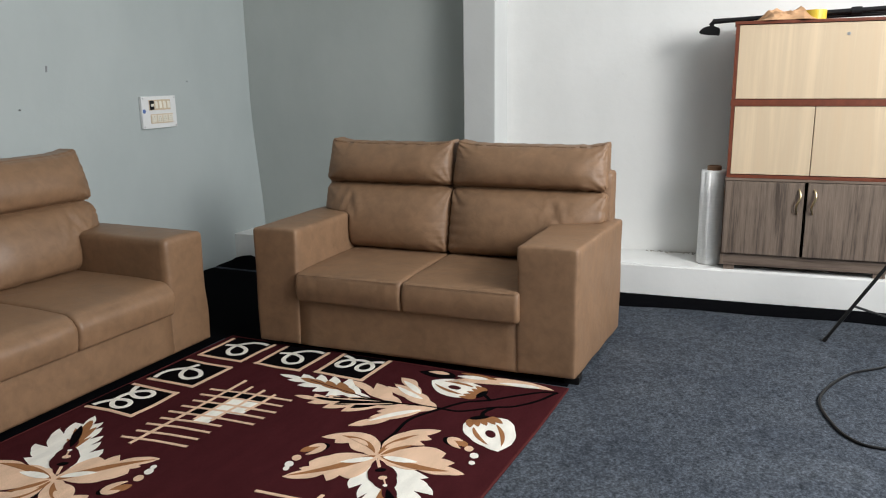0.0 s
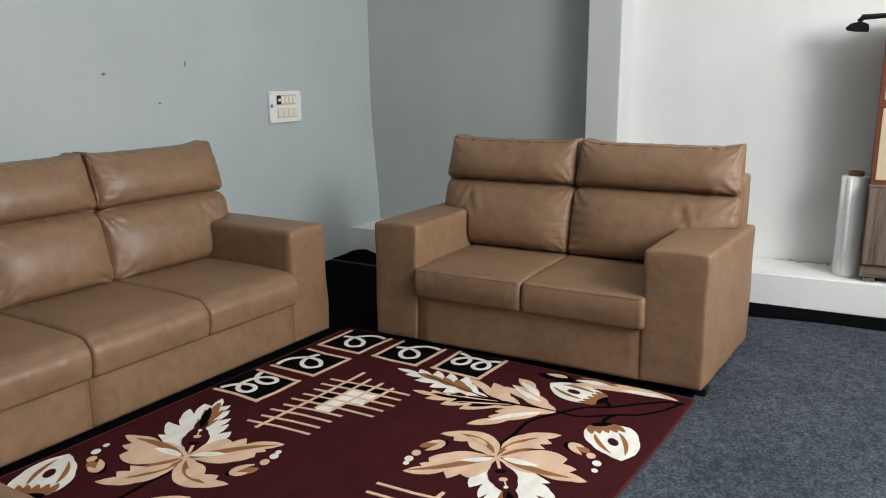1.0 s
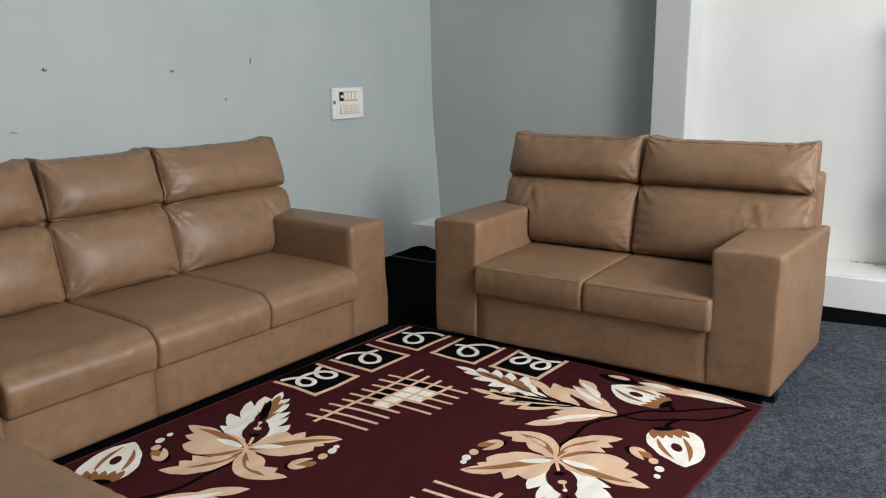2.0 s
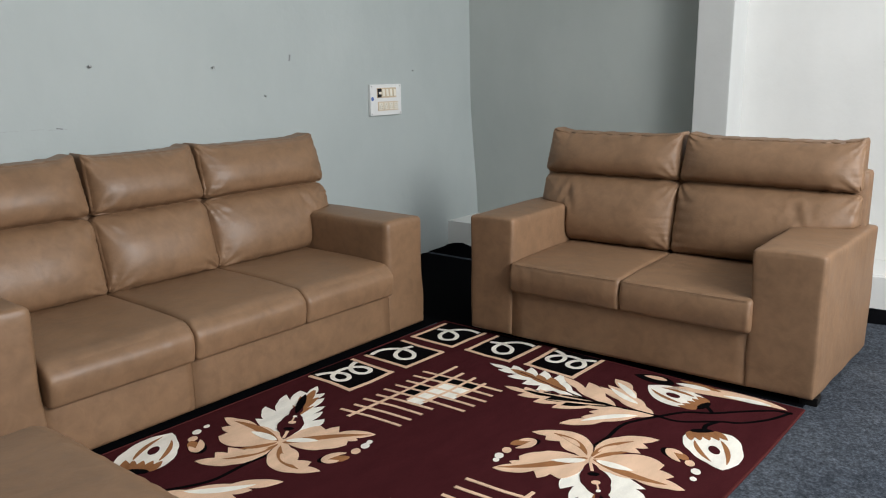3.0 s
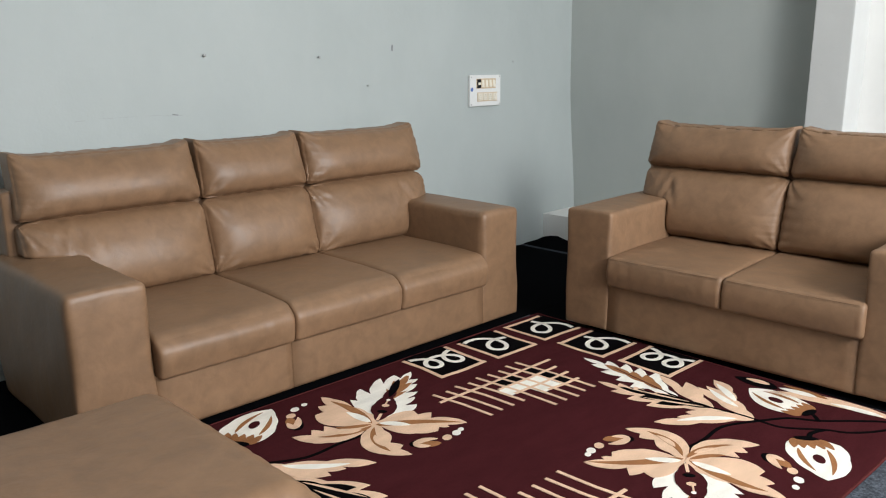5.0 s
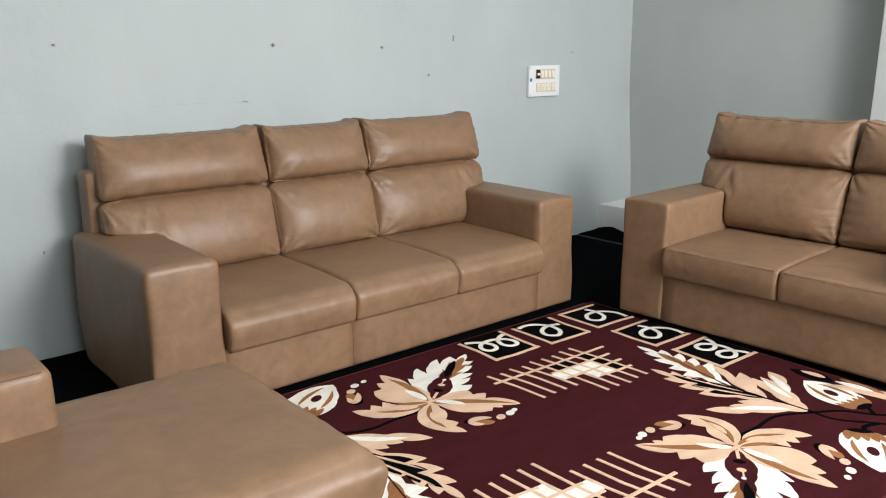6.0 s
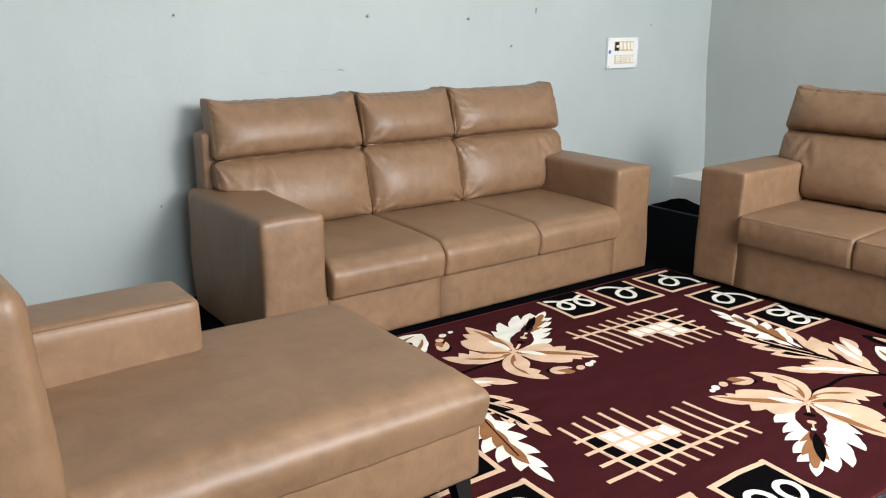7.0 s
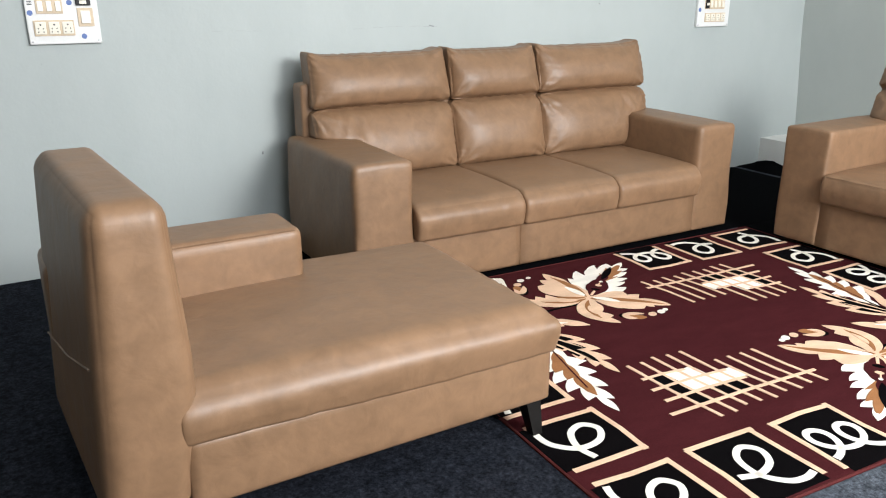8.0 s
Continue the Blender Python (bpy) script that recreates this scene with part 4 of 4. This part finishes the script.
def cabinet_upper():
    W, D, H = 0.862, 0.30, 0.830
    ob = empty("wall_cabinet", pose(1.580, -0.371, 0.727, 0, 0, 2.6), "cream laminate cupboard with red-brown edging on a lower cabinet", "cabinet")
    t = 0.018
    for name, lo, hi in (("side_panel", (0, -t, 0), (D, 0, H)), ("side_panel", (0, -W, 0), (D, -W + t, H)), ("top_panel", (-0.006, -W - 0.006, H), (D, 0.006, H + 0.016)),
                         ("bottom_panel", (0, -W + t, 0), (D, -t, t)), ("middle_rail", (-0.004, -W - 0.004, 0.398), (0.06, 0.004, 0.432)), ("back_panel", (D - 0.01, -W + t, t), (D - 0.002, -t, H))):
        part(name, box_bm(lo, hi, 0.0015), RED_EDGE, ob, "red-brown edge board")
    flap = part("flap_door", box_bm((0.001, -W + 0.020, 0.436), (0.019, -0.020, H - 0.004), 0.002), CREAM_LAM, ob, "cream wood-look flap")
    bm = lathe_bm([(0.009, 0.0), (0.009, 0.0015), (0.007, 0.002), (0.005, 0.0018), (0.004, 0.0008)], 16)
    bm.transform(pose(0.0005, -0.552, 0.768, 0, -90, 0))
    part("lock", bm, STEEL, flap, "round steel lock")
    for y0, y1 in ((-0.424, -0.020), (-W + 0.020, -0.428)):
        part("door", box_bm((0.001, y0, 0.022), (0.019, y1, 0.394), 0.002), CREAM_LAM, ob, "cream wood-look door")
    return ob


def cabinet_lower():
    W, D, H = 0.872, 0.31, 0.500
    ob = empty("base_cabinet", pose(1.578, -0.364, LEDGE_Z, 0, 0, 2.6), "grey-brown wood laminate cabinet with brass wave handles", "cabinet")
    t = 0.018
    for name, lo, hi, mat in (("side_panel", (0, -t, 0.03), (D, 0, 0.517), GREY_OAK), ("side_panel", (0, -W, 0.03), (D, -W + t, 0.517), GREY_OAK), ("top_panel", (-0.004, -W, 0.518), (D, 0, 0.531), GREY_OAK_FLAT),
                              ("plinth", (0.0, -W + t, 0.03), (0.018, -t, 0.098), GREY_OAK_FLAT), ("back_panel", (D - 0.01, -W + t, 0.03), (D - 0.002, -t, 0.517), GREY_OAK), ("bottom_panel", (0.018, -W + t, 0.085), (D - 0.012, -t, 0.1), GREY_OAK_FLAT)):
        part(name, box_bm(lo, hi, 0.0015), mat, ob)
    for y0, y1, hy, f in ((-0.414, -0.006, -0.385, 1), (-W + 0.006, -0.430, -0.462, 1)):
        d = part("door", box_bm((-0.019, y0, 0.102), (-0.001, y1, 0.515), 0.002), GREY_OAK, ob, "striped grey-brown door")
        part("handle", shifted(handle_bm(hy, 0.345, 0.480, f), (-0.016, 0, 0)), BRASS, d, "curved brass pull")
    for y in (-0.05, -W + 0.05):
        for x in (0.03, D - 0.05):
            part("foot", box_bm((x - 0.02, y - 0.03, 0.0), (x + 0.02, y + 0.03, 0.032), 0.003), GREY_OAK, ob, "brown wooden foot")
    return ob


cabinet_upper()
cabinet_lower()


def film_roll():
    ob = empty("stretch_film_roll", pose(1.715, -0.296, LEDGE_Z), "clear stretch film roll on a card core standing on the ledge", "film roll")
    prof = [(0.064, 0.0), (0.071, 0.004), (0.0725, 0.05), (0.071, 0.2), (0.073, 0.31), (0.0715, 0.44), (0.0725, 0.545), (0.069, 0.556), (0.03, 0.557)]
    part("film", lathe_bm(prof, 40), FILM, ob, "", True)
    part("core", lathe_bm([(0.040, 0.50), (0.040, 0.578), (0.036, 0.582), (0.034, 0.578), (0.034, 0.56)], 28), CARD, ob, "brown card core", True)
    # a loose tail of film
    n, verts, faces = 10, [], []
    for i in range(n + 1):
        a = 2.0 + i * 0.10
        r = 0.0745 + 0.004 * math.sin(i * 0.9)
        for z in (0.01, 0.20, 0.38, 0.552):
            verts.append((r * math.cos(a), r * math.sin(a), z))
    for i in range(n):
        for k in range(3):
            faces.append((i * 4 + k, i * 4 + 4 + k, i * 4 + 5 + k, i * 4 + 1 + k))
    tail = mesh_object("film_tail", verts, faces, FILM, ob, True)
    mod = tail.modifiers.new("thick", "SOLIDIFY")
    mod.thickness = 0.001
    return ob


film_roll()
TOP = 0.727 + 0.830 + 0.016          # the upper cupboard's top


def folded_stand():
    ob = empty("folded_stand", pose(1.69, -0.26, TOP), "black folded metal stand lying on top of the cupboard", "stand")
    part("tube", tube_bm([(0, 0.02, 0.012), (0.004, -0.12, 0.016), (0.01, -0.55, 0.036), (0.015, -0.90, 0.050)], 0.0135, 12), BLACK_PLASTIC, ob)
    part("tube", tube_bm([(0.03, -0.30, 0.013), (0.035, -0.60, 0.020), (0.04, -0.93, 0.026)], 0.012, 12), BLACK_PLASTIC, ob)
    part("collar", tube_bm([(0.011, -0.67, 0.040), (0.012, -0.72, 0.042)], 0.021, 14), BLACK_PLASTIC, ob, "black plastic collar")
    bm = bmesh.new()
    outline = ((0.092, -0.044), (0.066, -0.020), (0.02, -0.010), (-0.02, -0.026), (-0.02, -0.066), (0.04, -0.062), (0.084, -0.054))
    lo = [bm.verts.new((-0.022, y, z)) for y, z in outline]
    hi = [bm.verts.new((0.026, y, z)) for y, z in outline]
    bm.faces.new(lo)
    bm.faces.new(hi[::-1])
    for i in range(len(outline)):
        j = (i + 1) % len(outline)
        bm.faces.new((lo[i], hi[i], hi[j], lo[j]))
    bmesh.ops.bevel(bm, geom=list(bm.edges), offset=0.004, segments=2, affect="EDGES")
    part("head", bm, BLACK_PLASTIC, ob, "wedge-shaped black plastic head")
    part("bracket", tube_bm([(0.0, 0.03, -0.012), (0.0, 0.012, 0.010), (0.002, -0.06, 0.014)], 0.014, 10), BLACK_PLASTIC, ob)
    return ob


folded_stand()


def crumpled_offcut():
    n, verts, faces = 26, [], []
    rng = np.random.RandomState(8)
    ph = rng.uniform(0, 6, 8)
    for i in range(n + 1):
        for j in range(n + 1):
            a, b = i / n - 0.5, j / n - 0.5
            h = (0.070 - 0.05 * a) * max(0.0, 1 - (2.05 * abs(a)) ** 2) * max(0.0, 1 - (2.0 * abs(b)) ** 2) ** 0.7
            h *= 0.75 + 0.35 * math.sin(9 * a + ph[0] + 4 * b) + 0.3 * abs(math.sin(13 * b + 7 * a + ph[1])) - 0.2 * abs(math.sin(17 * a - 9 * b + ph[2]))
            verts.append((0.20 * b + 0.02 * math.sin(9 * a + ph[3]), 0.27 * a + 0.02 * math.sin(11 * b + ph[4]), max(0.002, h)))
    for i in range(n):
        for j in range(n):
            k = i * (n + 1) + j
            faces.append((k, k + 1, k + n + 2, k + n + 1))
    ob = mesh_object("leather_offcut", verts, faces, CLOTH_TAN, None, False)
    ob.matrix_world = pose(1.68, -0.61, TOP + 0.001)
    mod = ob.modifiers.new("thick", "SOLIDIFY")
    mod.thickness = 0.002
    return tagged(ob, "crumpled tan leather offcut on top of the cupboard", "leather offcut")


crumpled_offcut()


def tape_roll():
    bm = bmesh.new()
    n = 32
    prof = [(0.052, 0.0), (0.052, 0.048), (0.040, 0.048), (0.040, 0.0)]
    rings = [[bm.verts.new((r * math.cos(2 * math.pi * k / n), r * math.sin(2 * math.pi * k / n), z)) for k in range(n)] for r, z in prof]
    for q in range(4):
        a, b = rings[q], rings[(q + 1) % 4]
        for k in range(n):
            bm.faces.new((a[k], a[(k + 1) % n], b[(k + 1) % n], b[k]))
    ob = part("tape_roll", bm, TAPE_YELLOW, None)
    ob.matrix_world = pose(1.65, -0.76, TOP + 0.001)
    part("card_core", lathe_bm([(0.0395, 0.002), (0.0395, 0.046)], 28), CARD, ob, "brown card core")
    return tagged(ob, "yellow adhesive tape roll lying on the cupboard top", "tape roll")


tape_roll()


# ---------------------------------------------------------------- stand and cable by the ledge
def light_stand():
    ob = empty("tripod_stand", pose(1.08, -1.26, 0), "thin black tripod light stand on the carpet", "tripod")
    part("pole", tube_bm([(0, 0, 0.10), (0, 0, 0.95)], 0.011, 12), BLACK_PLASTIC, ob)
    part("pole", tube_bm([(0, 0, 0.95), (0, 0, 1.45)], 0.008, 12), BLACK_PLASTIC, ob)
    part("collar", lathe_bm([(0.018, 0.52), (0.020, 0.53), (0.020, 0.575), (0.016, 0.585)], 16), BLACK_PLASTIC, ob)
    part("collar", lathe_bm([(0.016, 0.10), (0.018, 0.105), (0.018, 0.135), (0.014, 0.14)], 16), BLACK_PLASTIC, ob)
    part("knob", tube_bm([(0.012, 0, 0.93), (0.045, 0, 0.93)], 0.012, 10), BLACK_PLASTIC, ob)
    for deg in (98, 218, 338):
        d = Vector((math.cos(radians(deg)), math.sin(radians(deg)), 0))
        leg = part("leg", tube_bm([d * 0.016 + Vector((0, 0, 0.56)), d * 0.355 + Vector((0, 0, 0.012))], 0.0085, 10), BLACK_PLASTIC, ob)
        part("rubber_foot", tube_bm([d * 0.350 + Vector((0, 0, 0.020)), d * 0.362 + Vector((0, 0, 0.0))], 0.011, 10), BLACK_LEG, leg)
        part("brace", tube_bm([d * 0.245 + Vector((0, 0, 0.19)), d * 0.016 + Vector((0, 0, 0.12))], 0.006, 8), BLACK_PLASTIC, ob)
    return ob


light_stand()
cable = part("power_cable", tube_bm([(x, y, 0.0062) for x, y in curve_points([(1.25, -1.62), (1.02, -1.32), (0.744, -1.145), (0.573, -0.978), (0.263, -0.852), (0.02, -0.88), (-0.115, -0.946), (-0.146, -1.047), (-0.11, -1.30), (0.05, -1.75), (0.10, -2.2)], 10)], 0.006, 8), BLACK_PLASTIC, None, "", True)
tagged(cable, "black power cable looping over the grey carpet", "cable")


# ---------------------------------------------------------------- the north wall's switchboards, nails and cracks
def switchboard(m, w, h, label):
    """A plate on the north wall; x along it, z up, -y out of the wall. The origin is its lower left corner."""
    ob = empty("switchboard", m, label, "switchboard")
    part("plate", box_bm((0, -0.022, 0), (w, -0.001, h), 0.004), WHITE_PLASTIC, ob, "white laminate plate")
    for x in (0.012, w - 0.012):
        for z in (0.012, h - 0.012):
            bm = lathe_bm([(0.0045, 0), (0.004, 0.002), (0.0015, 0.0022)], 10)
            bm.transform(pose(x, -0.022, z, 90, 0, 0))
            part("screw", bm, STEEL, ob)
    return ob


def switch_row(ob, x, z, n, pitch, hgt, socket):
    bed = part("module_frame", box_bm((x, -0.026, z), (x + n * pitch, -0.021, z + hgt), 0.0015), BEIGE_PLASTIC, ob, "beige module frame")
    for i in range(n):
        c = x + (i + 0.5) * pitch
        if socket:
            part("socket", box_bm((c - pitch * 0.40, -0.030, z + hgt * 0.12), (c + pitch * 0.40, -0.025, z + hgt * 0.90), 0.002), IVORY, bed)
            for dx, dz, r in ((0, 0.72, 0.0034), (-0.18, 0.48, 0.0026), (0.18, 0.48, 0.0026), (-0.2, 0.27, 0.0026), (0.2, 0.27, 0.0026)):
                bm = lathe_bm([(r, 0), (r, 0.0008)], 8)
                bm.transform(pose(c + dx * pitch, -0.0302, z + dz * hgt, 90, 0, 0))
                part("socket_hole", bm, BLACK_PLASTIC, bed)
        else:
            bm = box_bm((c - pitch * 0.30, -0.033, z + hgt * 0.16), (c + pitch * 0.30, -0.024, z + hgt * 0.86), 0.002)
            for v in bm.verts:
                if v.co.y < -0.03:
                    v.co.y += 0.006 * (v.co.z - z) / hgt
            part("switch", bm, IVORY, bed, "ivory rocker switch")
    return bed


def sticker(ob, x, z, r):
    bm = lathe_bm([(r, 0), (r, 0.0006)], 18)
    bm.transform(pose(x, -0.0222, z, 90, 0, 0))
    part("sticker", bm, BLUE_STICKER, ob, "round blue sticker")


sb = switchboard(pose(0.676, NORTH, 1.010), 0.300, 0.198, "white switchboard with four switches above four sockets")
switch_row(sb, 0.060, 0.112, 1, 0.036, 0.064, False)["label"] = "dark fuse block"
part("fuse", box_bm((0.063, -0.035, 0.116), (0.093, -0.024, 0.172), 0.002), BLACK_PLASTIC, sb, "black fuse carrier")
part("fuse_grip", box_bm((0.066, -0.037, 0.136), (0.090, -0.034, 0.152), 0.001), IVORY, sb)
switch_row(sb, 0.102, 0.112, 4, 0.036, 0.064, False)
switch_row(sb, 0.068, 0.030, 4, 0.048, 0.058, True)
sticker(sb, 0.018, 0.108, 0.013)

sb = switchboard(pose(-3.262, NORTH, 1.030), 0.280, 0.205, "white switchboard with three switches, three sockets and a power point")
switch_row(sb, 0.040, 0.124, 3, 0.034, 0.060, False)
switch_row(sb, 0.022, 0.034, 3, 0.052, 0.064, True)
switch_row(sb, 0.196, 0.070, 1, 0.062, 0.076, False)
part("fuse", box_bm((0.194, -0.034, 0.156), (0.252, -0.022, 0.182), 0.002), BLACK_PLASTIC, sb, "black fuse carrier")
part("fuse_grip", box_bm((0.208, -0.036, 0.162), (0.236, -0.033, 0.176), 0.001), IVORY, sb)
for x, z in ((0.016, 0.128), (0.170, 0.168), (0.212, 0.030)):
    sticker(sb, x, z, 0.011)
for i in range(3):
    part("mark", box_bm((0.010, -0.0228, 0.160 + i * 0.006), (0.028, -0.0218, 0.163 + i * 0.006)), BLACK_PLASTIC, sb)


def wall_nail(x, z, size):
    bm = lathe_bm([(size * 0.45, 0.0), (size * 0.45, 0.012), (size, 0.012), (size, 0.014), (size * 0.5, 0.0155)], 10)
    bm.transform(pose(0, 0, 0, 90, 0, 0))
    ob = part("nail", bm, STEEL, None, "", True)
    ob.matrix_world = pose(x, NORTH + 0.0005, z)
    return tagged(ob, "small steel nail driven into the painted wall", "nail", "wall nails")


wall_nail(-1.159, 1.331, 0.008)
wall_nail(-0.493, 1.322, 0.007)
wall_nail(-2.165, 1.326, 0.005)
wall_nail(1.118, 1.292, 0.004)
wall_nail(-0.161, 1.167, 0.005)

SCUFF = plain("dark_scuff", (0.20, 0.21, 0.215), 0.8, vary=0.2)
CRACK = plain("hairline_crack", (0.36, 0.38, 0.385), 0.8, vary=0.25)


def wall_crack(runs, z, seed):
    """Broken hairlines along the plaster, joined in one mark."""
    rng = random.Random(seed)
    bm = bmesh.new()
    for a, b in runs:
        x = a
        while x < b:
            ln = rng.uniform(0.03, 0.10)
            pts = [(x + ln * k / 5, NORTH - 0.0004, z + 0.008 * math.sin(x * 7) + rng.uniform(-0.002, 0.002)) for k in range(6)]
            tube_bm(pts, 0.0011, 4, bm)
            x += ln + rng.uniform(0.005, 0.06)
    return tagged(part("plaster_crack", bm, CRACK, None), "faint hairline crack along the painted wall", "crack", kind="structure")


wall_crack(((-2.50, -2.25), (-1.78, -1.30)), 1.056, 3)


def scuff(x, z, w, h):
    bm = box_bm((-w / 2, -0.001, -h / 2), (w / 2, 0.001, h / 2), 0.0004)
    ob = part("wall_scuff", bm, SCUFF, None)
    ob.matrix_world = pose(x, NORTH, z, 0, 8, 0)
    return tagged(ob, "small dark scuff in the wall paint", "scuff", kind="structure")


scuff(0.036, 1.373, 0.012, 0.034)
scuff(-2.301, 0.471, 0.008, 0.014)
scuff(-1.325, 1.062, 0.030, 0.005)


def ledge_dirt():
    """Flaked plaster and dust where the ledge meets the wall."""
    rng = random.Random(12)
    bm = bmesh.new()
    for _ in range(70):
        y = rng.uniform(-0.20, 0.10)
        x = DIM_X + SKEW * (PIL_A - y) - abs(rng.gauss(0, 0.025)) - 0.004
        r = rng.uniform(0.002, 0.008)
        g = bmesh.ops.create_icosphere(bm, subdivisions=1, radius=r, matrix=Matrix.Translation((x, y, LEDGE_Z + r * 0.3)))
        for v in g["verts"]:
            v.co.z = LEDGE_Z + max(0.0, v.co.z - LEDGE_Z) * 0.6
    return tagged(part("plaster_dust", bm, plain("grey_dust", (0.42, 0.40, 0.36), 0.9), None), "flaked grey plaster and dust at the wall's foot", "dust", kind="stuff")


ledge_dirt()
